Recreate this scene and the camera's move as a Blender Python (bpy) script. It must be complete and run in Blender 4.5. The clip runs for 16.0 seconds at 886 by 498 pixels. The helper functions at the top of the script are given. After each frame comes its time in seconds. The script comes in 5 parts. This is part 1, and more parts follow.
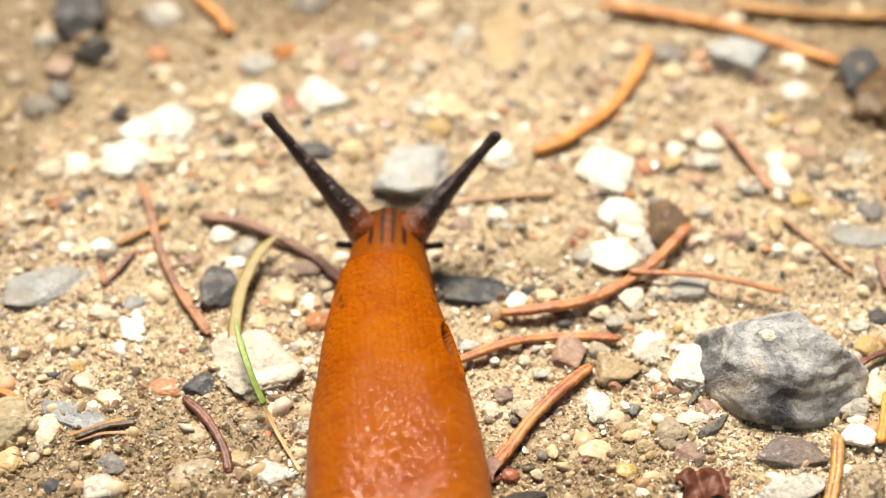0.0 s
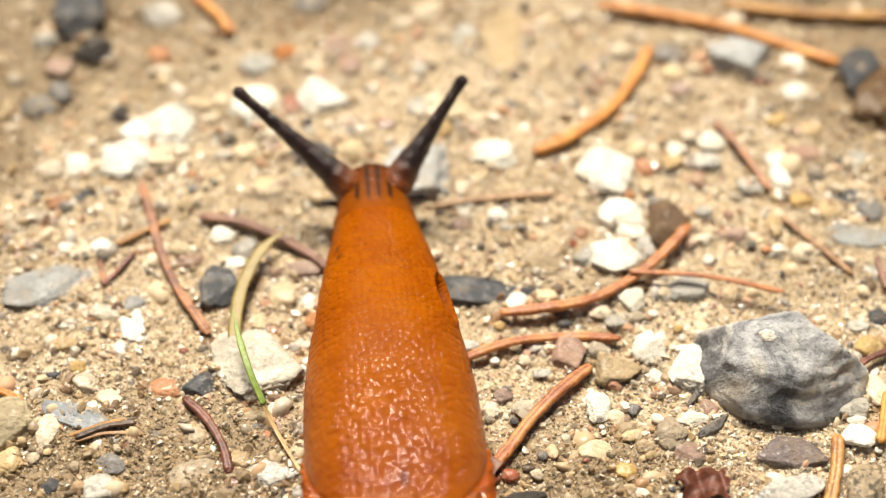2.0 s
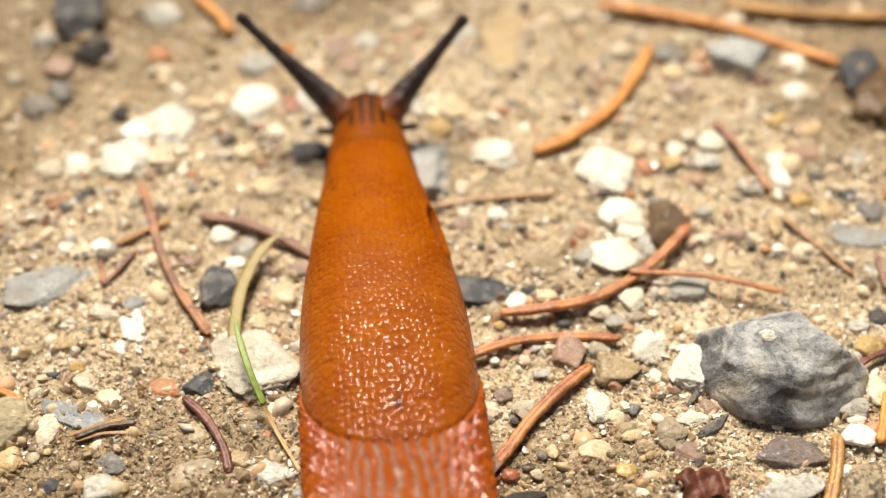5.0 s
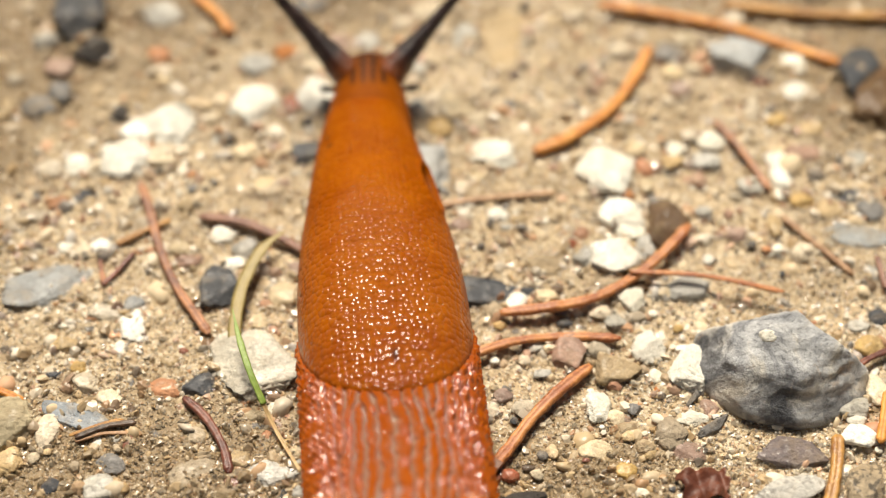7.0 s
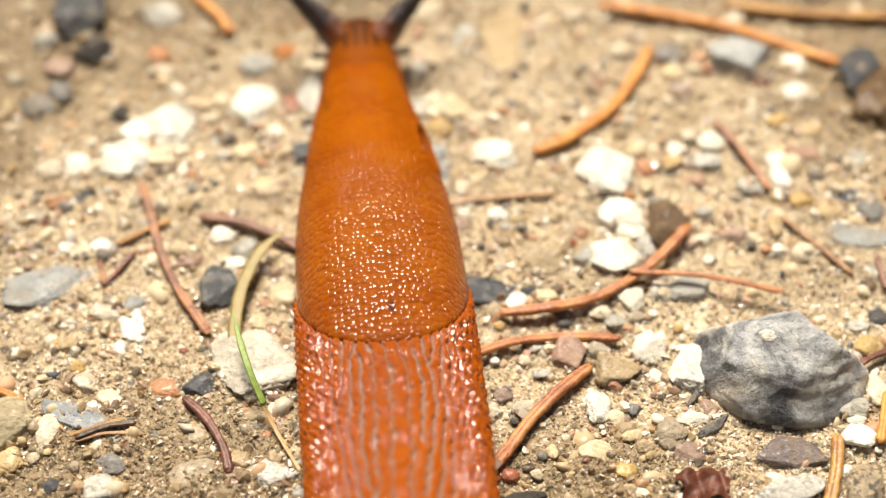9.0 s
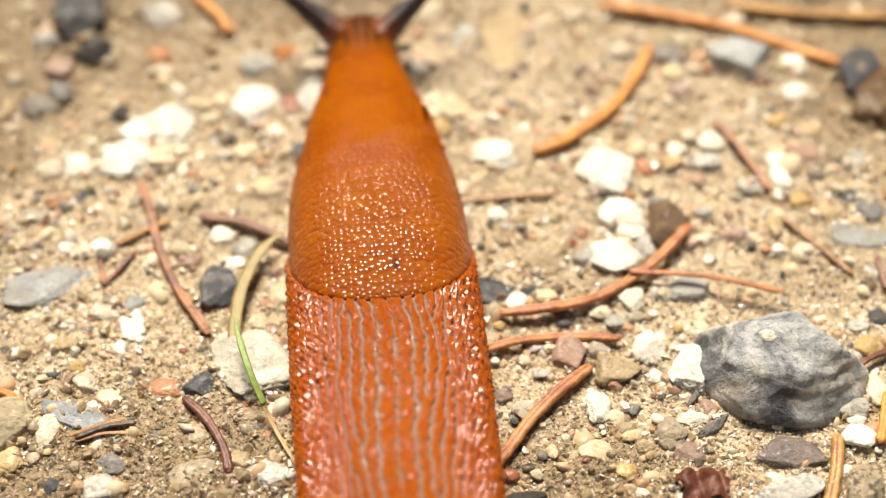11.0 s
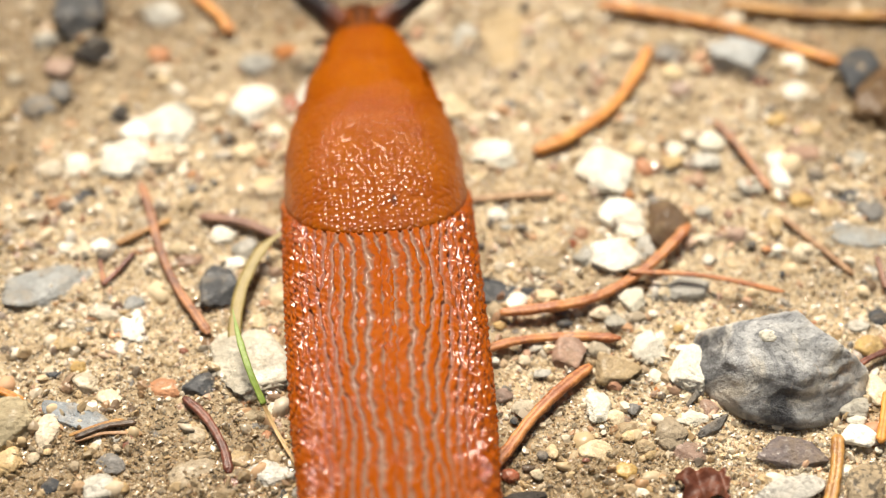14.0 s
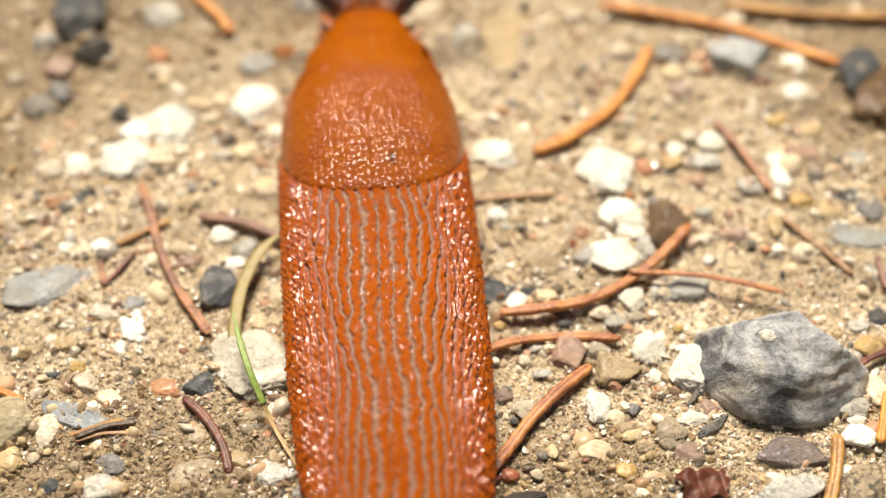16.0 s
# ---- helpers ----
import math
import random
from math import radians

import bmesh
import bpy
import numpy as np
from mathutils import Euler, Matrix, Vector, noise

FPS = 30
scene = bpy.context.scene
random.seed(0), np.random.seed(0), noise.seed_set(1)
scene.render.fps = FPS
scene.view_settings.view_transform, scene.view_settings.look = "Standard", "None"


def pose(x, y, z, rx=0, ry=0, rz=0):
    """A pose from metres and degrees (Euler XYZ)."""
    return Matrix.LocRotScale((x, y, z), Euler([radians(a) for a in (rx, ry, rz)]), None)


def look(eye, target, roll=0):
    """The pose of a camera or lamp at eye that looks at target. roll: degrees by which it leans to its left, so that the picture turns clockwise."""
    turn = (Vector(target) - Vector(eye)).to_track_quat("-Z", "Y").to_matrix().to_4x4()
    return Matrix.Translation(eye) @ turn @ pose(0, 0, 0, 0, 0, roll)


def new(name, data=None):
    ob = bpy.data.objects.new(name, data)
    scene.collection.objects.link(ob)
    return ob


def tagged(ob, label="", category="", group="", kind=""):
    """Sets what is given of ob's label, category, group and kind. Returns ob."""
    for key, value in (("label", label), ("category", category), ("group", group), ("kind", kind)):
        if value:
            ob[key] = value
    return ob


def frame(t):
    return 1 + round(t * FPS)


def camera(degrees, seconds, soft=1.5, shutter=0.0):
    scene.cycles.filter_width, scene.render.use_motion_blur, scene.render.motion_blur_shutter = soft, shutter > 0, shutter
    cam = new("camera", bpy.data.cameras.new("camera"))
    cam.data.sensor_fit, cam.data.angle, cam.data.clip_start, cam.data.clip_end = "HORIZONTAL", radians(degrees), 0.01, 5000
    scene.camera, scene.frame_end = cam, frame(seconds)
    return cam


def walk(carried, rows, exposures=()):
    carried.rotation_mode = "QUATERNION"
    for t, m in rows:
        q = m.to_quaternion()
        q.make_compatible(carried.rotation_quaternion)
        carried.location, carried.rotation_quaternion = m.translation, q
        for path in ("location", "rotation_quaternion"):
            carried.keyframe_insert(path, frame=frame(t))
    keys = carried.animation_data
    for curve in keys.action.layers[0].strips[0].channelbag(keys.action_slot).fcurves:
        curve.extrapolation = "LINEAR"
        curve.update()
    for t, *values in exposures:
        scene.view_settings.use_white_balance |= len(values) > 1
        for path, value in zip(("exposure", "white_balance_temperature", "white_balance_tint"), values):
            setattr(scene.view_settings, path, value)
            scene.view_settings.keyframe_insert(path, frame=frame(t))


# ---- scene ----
# All lengths below are in millimetres and brought to metres by MM.
MM = 0.001

# ---- camera: it stands still, low over a path, behind a slug ----
cam = camera(30, 16.0, 1.25)
cam.data.dof.use_dof = True
cam.data.dof.focus_distance = 0.1600
cam.data.dof.aperture_fstop = 11.0
cam.data.dof.aperture_blades = 0
CAMERA_POSE = look((0, -0.11249, 0.13406), (0, 0, 0))
walk(cam, [(0.0, CAMERA_POSE), (16.0, CAMERA_POSE)], [(t, 0.27 + e, 7000, 10) for t, e in ((0.0, 0.08), (2.0, 0.02), (4.0, -0.05), (6.5, -0.2), (7.0, -0.2), (9.0, 0.0), (11.5, 0.0), (16.0, -0.08))])

# ---- daylight: bright thin overcast, the sun before the camera and a little to its left ----
SUN_ELEVATION, SUN_AZIMUTH = radians(59.5), radians(-10)
world = bpy.data.worlds.new("sky")
scene.world = world
world.use_nodes = True
sky = world.node_tree.nodes.new("ShaderNodeTexSky")
sky.sky_type, sky.sun_disc = "NISHITA", False
sky.sun_elevation, sky.sun_rotation = SUN_ELEVATION, SUN_AZIMUTH
sky.air_density, sky.dust_density, sky.ozone_density = 1.0, 0.15, 0.4
veil = world.node_tree.nodes.new("ShaderNodeHueSaturation")  # thin cloud takes the blue out of the sky
veil.inputs["Saturation"].default_value = 0.6
world.node_tree.links.new(sky.outputs[0], veil.inputs["Color"])
world.node_tree.links.new(veil.outputs[0], world.node_tree.nodes["Background"].inputs[0])
world.node_tree.nodes["Background"].inputs[1].default_value = 0.026
sun_data = bpy.data.lights.new("sun", "SUN")
sun_data.energy, sun_data.angle, sun_data.color = 6.2, radians(23), (1.0, 0.93, 0.82)
sun = new("sun", sun_data)
sun_from = Vector((math.sin(SUN_AZIMUTH) * math.cos(SUN_ELEVATION), math.cos(SUN_AZIMUTH) * math.cos(SUN_ELEVATION), math.sin(SUN_ELEVATION)))
sun.matrix_world = look(sun_from * 3, (0, 0, 0))


# ---- materials ----
class Nodes:
    """A short way to write node materials."""

    def __init__(self, name):
        self.mat = bpy.data.materials.new(name)
        self.mat.use_nodes = True
        self.tree = self.mat.node_tree
        self.bsdf = self.tree.nodes["Principled BSDF"]

    def add(self, kind, values=None, **props):
        node = self.tree.nodes.new(kind)
        for key, value in props.items():
            setattr(node, key, value)
        for key, value in (values or {}).items():
            self.plug(node.inputs[key], value)
        return node

    def plug(self, socket, value):
        if isinstance(value, bpy.types.NodeSocket):
            self.tree.links.new(value, socket)
        elif isinstance(value, tuple) and len(value) == 3 and socket.type == "RGBA":
            socket.default_value = (*value, 1)
        else:
            socket.default_value = value

    def set(self, **values):
        for key, value in values.items():
            self.plug(self.bsdf.inputs[key.replace("_", " ")], value)

    def coords(self):
        return self.add("ShaderNodeTexCoord").outputs["Object"]

    def noise(self, vector, scale, detail=4, rough=0.6, distort=0.0):
        return self.add("ShaderNodeTexNoise", {"Vector": vector, "Scale": scale, "Detail": detail, "Roughness": rough, "Distortion": distort}).outputs["Fac"]

    def voronoi(self, vector, scale, feature="F1", out="Distance", rand=1.0):
        return self.add("ShaderNodeTexVoronoi", {"Vector": vector, "Scale": scale, "Randomness": rand}, feature=feature).outputs[out]

    def ramp(self, fac, *stops):
        node = self.add("ShaderNodeValToRGB", {"Fac": fac})
        while len(node.color_ramp.elements) < len(stops):
            node.color_ramp.elements.new(0.5)
        for element, (place, colour) in zip(node.color_ramp.elements, stops):
            element.position = place
            element.color = (*colour, 1) if isinstance(colour, tuple) else (colour, colour, colour, 1)
        return node.outputs["Color"]

    def mix(self, fac, a, b, blend="MIX"):
        node = self.add("ShaderNodeMix", data_type="RGBA", blend_type=blend)
        self.plug(node.inputs[0], fac)
        self.plug(node.inputs[6], a)
        self.plug(node.inputs[7], b)
        return node.outputs[2]

    def math(self, op, a, b=0.0):
        node = self.add("ShaderNodeMath", operation=op)
        self.plug(node.inputs[0], a)
        self.plug(node.inputs[1], b)
        return node.outputs[0]

    def bump(self, height, strength, distance, normal=None):
        values = {"Height": height, "Strength": strength, "Distance": distance}
        if normal is not None:
            values["Normal"] = normal
        return self.add("ShaderNodeBump", values).outputs["Normal"]

    def attribute(self, name):
        return self.add("ShaderNodeAttribute", attribute_name=name).outputs["Fac"]


def tint(colour, k):
    return tuple(min(0.95, c * k) for c in colour)


def stone_material(name, base, rough=0.75, speck=(0.5, 0.4, 0.3), speck_amount=0.25, dirt=0.35, spec=0.35, wet=0.25, even=0.0, speck_at=0.58):
    n = Nodes(name)
    p = n.coords()
    rnd = n.add("ShaderNodeObjectInfo").outputs["Random"]
    shift = n.add("ShaderNodeVectorMath", {0: p}, operation="ADD")
    off = n.add("ShaderNodeCombineXYZ", {0: rnd, 1: n.math("MULTIPLY", rnd, 3.7), 2: rnd}).outputs[0]
    n.plug(shift.inputs[1], off)
    p = shift.outputs[0]
    big = n.noise(p, 260, 5, 0.62)
    fine = n.noise(p, 2300, 4, 0.65)
    col = n.mix(n.ramp(big, (0.34, 0.0), (0.66, 1.0)), tint(base, 0.74 + 0.26 * even), tint(base, 1.22))
    col = n.mix(n.math("MULTIPLY", n.ramp(fine, (0.42, 0.0), (0.62, 1.0)), 0.55 - 0.3 * even), col, tint(base, 0.6))
    spots = n.ramp(n.noise(p, 1300, 3, 0.7), (speck_at, 0.0), (speck_at + 0.08, 1.0))
    col = n.mix(n.math("MULTIPLY", spots, speck_amount), col, speck)
    soil = n.ramp(n.noise(p, 420, 5, 0.7), (0.50, 0.0), (0.72, 1.0))
    col = n.mix(n.math("MULTIPLY", soil, min(0.8, dirt * 1.6)), col, (0.40, 0.30, 0.18))
    bright = n.add("ShaderNodeMapRange", {"Value": rnd, "To Min": 0.80 + 0.16 * even, "To Max": 1.16}).outputs[0]
    hsv = n.add("ShaderNodeHueSaturation", {"Color": col, "Value": bright})
    n.plug(hsv.inputs["Saturation"], n.add("ShaderNodeMapRange", {"Value": n.math("FRACT", n.math("MULTIPLY", rnd, 7.3)), "To Min": 0.75, "To Max": 1.2}).outputs[0])
    n.set(Base_Color=hsv.outputs[0], Roughness=n.add("ShaderNodeMapRange", {"Value": big, "To Min": rough - 0.12, "To Max": min(1, rough + 0.12)}).outputs[0], Specular_IOR_Level=spec)
    film = n.math("MULTIPLY", n.ramp(n.noise(p, 500, 3, 0.6), (0.38, 0.15), (0.62, 1.0)), wet)
    n.set(Coat_Weight=film, Coat_Roughness=0.22)
    bump = n.bump(fine, 0.8, 0.0002)
    bump = n.bump(n.noise(p, 900, 6, 0.72), 0.8, 0.0005, bump)
    n.set(Normal=bump)
    return n.mat


STONE = {
    "W": (stone_material("chalk", (0.90, 0.84, 0.70), 0.8, (0.60, 0.50, 0.35), 0.2, 0.12, even=0.5), "chalky white limestone"),
    "C": (stone_material("cream_stone", (0.70, 0.58, 0.40), 0.75, (0.80, 0.72, 0.55), 0.3, 0.35), "cream coloured limestone"),
    "Y": (stone_material("yellow_stone", (0.58, 0.41, 0.20), 0.72, (0.75, 0.62, 0.40), 0.35, 0.35), "ochre yellow sandstone"),
    "L": (stone_material("pale_grey_stone", (0.56, 0.54, 0.48), 0.65, (0.20, 0.185, 0.165), 0.6, 0.25, wet=0.2, speck_at=0.54), "pale grey speckled granite"),
    "G": (stone_material("grey_stone", (0.22, 0.21, 0.20), 0.6, (0.5, 0.46, 0.40), 0.3, 0.35, wet=0.2), "dull grey flint"),
    "D": (stone_material("dark_flint", (0.075, 0.08, 0.09), 0.55, (0.33, 0.33, 0.32), 0.35, 0.22, 0.3, wet=0.12), "dark blue-grey flint"),
    "K": (stone_material("black_stone", (0.045, 0.036, 0.030), 0.6, (0.12, 0.11, 0.10), 0.3, 0.15, 0.5, wet=0.05), "small black slate"),
    "B": (stone_material("brown_stone", (0.17, 0.105, 0.06), 0.65, (0.3, 0.2, 0.13), 0.4, 0.35), "dark brown ironstone"),
    "R": (stone_material("rust_stone", (0.27, 0.085, 0.045), 0.55, (0.42, 0.2, 0.12), 0.4, 0.2, 0.5, wet=0.45), "rust red rounded sandstone"),
    "O": (stone_material("orange_stone", (0.50, 0.23, 0.11), 0.6, (0.66, 0.42, 0.26), 0.4, 0.3, 0.45, wet=0.45), "orange-pink feldspar"),
    "P": (stone_material("pink_stone", (0.46, 0.30, 0.23), 0.66, (0.62, 0.52, 0.44), 0.45, 0.3), "dusty pink granite"),
    "M": (stone_material("mottled_stone", (0.40, 0.33, 0.24), 0.6, (0.05, 0.045, 0.04), 0.85, 0.3, wet=0.3, speck_at=0.49), "mottled granite"),
    "T": (stone_material("tan_stone", (0.50, 0.39, 0.25), 0.75, (0.62, 0.50, 0.34), 0.4, 0.5), "tan half-buried sandstone"),
    "N": (stone_material("olive_stone", (0.56, 0.48, 0.33), 0.75, (0.5, 0.45, 0.32), 0.35, 0.3), "olive grey rounded sandstone"),
    "I": (stone_material("ivory_stone", (0.60, 0.55, 0.44), 0.8, (0.74, 0.70, 0.60), 0.4, 0.3), "ivory white limestone"),
    "S": (stone_material("slate_stone", (0.43, 0.45, 0.45), 0.6, (0.58, 0.56, 0.50), 0.45, 0.45, 0.3, wet=0.1), "pale blue-grey slate"),
    "V": (stone_material("purple_stone", (0.20, 0.165, 0.165), 0.6, (0.5, 0.47, 0.46), 0.5, 0.25, wet=0.45), "flat purple-grey speckled slate"),
    "Q": (stone_material("quartz_stone", (0.25, 0.285, 0.32), 0.5, (0.5, 0.52, 0.54), 0.4, 0.35, 0.4, wet=0.15), "translucent blue-white quartz"),
}


def flint_material():
    """Dark flint, glossy where it broke, under a pale weathered crust."""
    n = Nodes("weathered_flint")
    p = n.coords()
    dark_tone = n.attribute("dark_tone")
    big = n.noise(p, 170, 8, 0.68, 0.8)
    fine = n.noise(p, 1700, 6, 0.75)
    edge = n.math("ADD", dark_tone, n.math("MULTIPLY", n.math("SUBTRACT", n.noise(p, 300, 7, 0.7), 0.5), 2.4))
    crust = n.ramp(big, (0.36, (0.17, 0.178, 0.19)), (0.43, (0.36, 0.372, 0.39)), (0.51, (0.52, 0.53, 0.535)), (0.61, (0.68, 0.65, 0.58)))
    bands = n.noise(n.add("ShaderNodeVectorMath", {0: p, 1: (0.35, 0.5, 2.4)}, operation="MULTIPLY").outputs[0], 420, 6, 0.7, 0.6)
    crust = n.mix(n.math("MULTIPLY", n.ramp(bands, (0.52, 0.0), (0.64, 1.0)), 0.5), crust, (0.09, 0.09, 0.095))
    core = n.mix(n.ramp(n.noise(p, 600, 5, 0.7), (0.45, 0.0), (0.75, 1.0)), (0.03, 0.033, 0.041), (0.14, 0.148, 0.165))
    col = n.mix(n.ramp(edge, (0.45, 0.0), (0.90, 1.0)), crust, core)
    col = n.mix(n.math("MULTIPLY", n.ramp(fine, (0.38, 1.0), (0.46, 0.0)), 0.45), col, (0.05, 0.05, 0.055))
    col = n.mix(n.ramp(fine, (0.65, 0.0), (0.71, 1.0)), col, (0.66, 0.62, 0.55))
    rind = n.ramp(n.math("ADD", n.attribute("rind"), n.math("MULTIPLY", n.math("SUBTRACT", big, 0.5), 0.9)), (0.35, 0.0), (0.60, 1.0))
    col = n.mix(n.math("MULTIPLY", rind, 0.8), col, (0.56, 0.51, 0.43))
    col = n.mix(n.math("MULTIPLY", n.ramp(n.noise(p, 260, 5, 0.75), (0.60, 0.0), (0.68, 1.0)), 0.6), col, (0.46, 0.35, 0.26))
    gloss = n.math("ADD", n.math("MULTIPLY", fine, 0.35), n.math("MULTIPLY", rind, 0.3))
    n.set(Base_Color=col, Roughness=n.math("ADD", gloss, 0.22), Specular_IOR_Level=0.5, Coat_Weight=0.12, Coat_Roughness=0.25)
    n.set(Normal=n.bump(n.noise(p, 330, 8, 0.7), 1.0, 0.0009, n.bump(fine, 0.6, 0.00015)))
    return n.mat


# patches of darkened soil colour: centre x, y and radii, in mm
DARK_SOIL_SPOTS = ((-52, 38, 32, 24), (48, 26, 12, 16), (42, 42, 26, 9), (-50, 14, 7, 9), (-32, -29, 27, 13), (60, 36, 17, 20), (13, -28, 13, 8), (-58, -4, 12, 9), (-18, 44, 28, 14))


def dark_soil_mask(n, p):
    """Where the soil's colour is darkened: ragged patches, each at its place; wet sand at the front left, the rest
    mostly along the view's edges.
    """
    dark_soil = n.math("MULTIPLY", n.ramp(n.noise(p, 85, 3, 0.5), (0.45, 0.0), (0.65, 1.0)), 0.45)
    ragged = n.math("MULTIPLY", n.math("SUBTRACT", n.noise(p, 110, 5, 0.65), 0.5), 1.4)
    for cx, cy, rx, ry in DARK_SOIL_SPOTS:
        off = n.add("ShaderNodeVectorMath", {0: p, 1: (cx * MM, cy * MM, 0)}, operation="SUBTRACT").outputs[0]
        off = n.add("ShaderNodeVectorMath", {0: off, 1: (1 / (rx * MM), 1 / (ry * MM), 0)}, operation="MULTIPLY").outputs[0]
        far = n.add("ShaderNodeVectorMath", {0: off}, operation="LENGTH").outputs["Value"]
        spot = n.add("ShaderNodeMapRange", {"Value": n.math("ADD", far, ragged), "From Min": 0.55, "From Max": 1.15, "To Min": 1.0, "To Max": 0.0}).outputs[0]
        dark_soil = n.math("MAXIMUM", dark_soil, spot)
    return dark_soil


def ground_material():
    n = Nodes("sandy_loam")
    p = n.coords()
    broad = n.noise(p, 55, 5, 0.6)
    mid = n.noise(p, 330, 5, 0.65)
    fine = n.noise(p, 2600, 4, 0.7)
    col = n.mix(n.ramp(broad, (0.36, 0.0), (0.64, 1.0)), (0.50, 0.385, 0.25), (0.64, 0.52, 0.36))
    col = n.mix(n.math("MULTIPLY", n.ramp(mid, (0.42, 0.0), (0.66, 1.0)), 0.4), col, (0.36, 0.26, 0.155))
    cells = n.add("ShaderNodeTexVoronoi", {"Vector": p, "Scale": 2200})
    grain = n.add("ShaderNodeSeparateColor", {"Color": cells.outputs["Color"]})
    tone = n.ramp(grain.outputs[0], (0.0, (0.17, 0.11, 0.055)), (0.25, (0.36, 0.255, 0.14)), (0.6, (0.52, 0.41, 0.25)), (0.92, (0.76, 0.67, 0.50)))
    col = n.mix(0.5, col, tone)
    dark_soil = dark_soil_mask(n, p)
    col = n.mix(n.math("MULTIPLY", dark_soil, 0.85), col, (0.20, 0.135, 0.065))
    n.set(Base_Color=col, Roughness=n.add("ShaderNodeMapRange", {"Value": dark_soil, "To Min": 0.85, "To Max": 0.42}).outputs[0], Specular_IOR_Level=0.5)
    bump = n.bump(cells.outputs["Distance"], 0.6, 0.00025)
    bump = n.bump(fine, 0.5, 0.0002, bump)
    bump = n.bump(n.noise(p, 900, 4, 0.7), 0.8, 0.0005, bump)
    bump = n.bump(mid, 0.6, 0.0008, bump)
    n.set(Normal=bump)
    return n.mat


def grain_material(name, stops, rough=0.45, glass=0.4, wet=0.6):
    """Loose grains, each with a tone of its own."""
    n = Nodes(name)
    rnd = n.add("ShaderNodeNewGeometry").outputs["Random Per Island"]
    col = n.ramp(rnd, *stops)
    fine = n.noise(n.coords(), 3500, 3, 0.6)
    col = n.mix(n.math("MULTIPLY", fine, 0.35), col, (0.45, 0.34, 0.21))
    col = n.mix(n.math("MULTIPLY", dark_soil_mask(n, n.coords()), 0.6), col, (0.36, 0.245, 0.115))
    n.set(Base_Color=col, Roughness=n.add("ShaderNodeMapRange", {"Value": n.math("FRACT", n.math("MULTIPLY", rnd, 13.7)), "To Min": rough - 0.3, "To Max": rough + 0.4}).outputs[0])
    clear = n.ramp(n.math("FRACT", n.math("MULTIPLY", rnd, 29.3)), (0.45, 0.0), (0.55, glass))
    n.set(Transmission_Weight=clear, IOR=1.5, Coat_Weight=wet, Coat_Roughness=0.16)
    n.set(Normal=n.bump(fine, 0.4, 0.0001))
    return n.mat


def needle_material(name, base, dark, rough=0.5):
    n = Nodes(name)
    p = n.coords()
    rnd = n.add("ShaderNodeObjectInfo").outputs["Random"]
    blot = n.noise(p, 330, 4, 0.65)
    fibre = n.noise(p, 2400, 3, 0.6)
    col = n.mix(n.ramp(blot, (0.42, 0.0), (0.60, 1.0)), base, dark)
    col = n.mix(n.math("MULTIPLY", n.ramp(fibre, (0.5, 0.0), (0.66, 1.0)), 0.5), col, tint(base, 1.35))
    groove = n.attribute("groove")
    col = n.mix(n.math("MULTIPLY", groove, 0.55), col, dark)
    n.set(Base_Color=col, Roughness=n.add("ShaderNodeMapRange", {"Value": rnd, "To Min": rough - 0.1, "To Max": rough + 0.15}).outputs[0])
    n.set(Coat_Weight=0.15, Coat_Roughness=0.3, Normal=n.bump(n.noise(p, 700, 5, 0.7), 0.6, 0.0004, n.bump(fibre, 0.5, 0.0002)))
    return n.mat


NEEDLE = {
    "rust": (needle_material("rust_needle", (0.56, 0.235, 0.075), (0.29, 0.085, 0.025)), "rust brown dry spruce needle on the sandy path"),
    "orange": (needle_material("orange_needle", (0.70, 0.31, 0.06), (0.45, 0.16, 0.025)), "orange dry spruce needle on the sandy path"),
    "ochre": (needle_material("ochre_needle", (0.52, 0.28, 0.08), (0.26, 0.11, 0.03)), "ochre brown dry spruce needle among pebbles"),
    "mauve": (needle_material("mauve_needle", (0.31, 0.16, 0.105), (0.14, 0.06, 0.04)), "weathered mauve-brown conifer needle among pebbles"),
    "darkred": (needle_material("dark_red_needle", (0.22, 0.07, 0.04), (0.09, 0.026, 0.018)), "dark red-brown dry needle among grit"),
    "tan": (needle_material("tan_needle", (0.46, 0.28, 0.15), (0.26, 0.13, 0.06)), "faded tan conifer needle pressed into soil"),
    "mottled": (needle_material("mottled_needle", (0.50, 0.23, 0.11), (0.17, 0.075, 0.05)), "mottled rust and brown dry needle among grit"),
    "dark": (needle_material("dark_needle", (0.10, 0.055, 0.03), (0.03, 0.018, 0.012)), "dark brown rotting splinter among grit"),
}


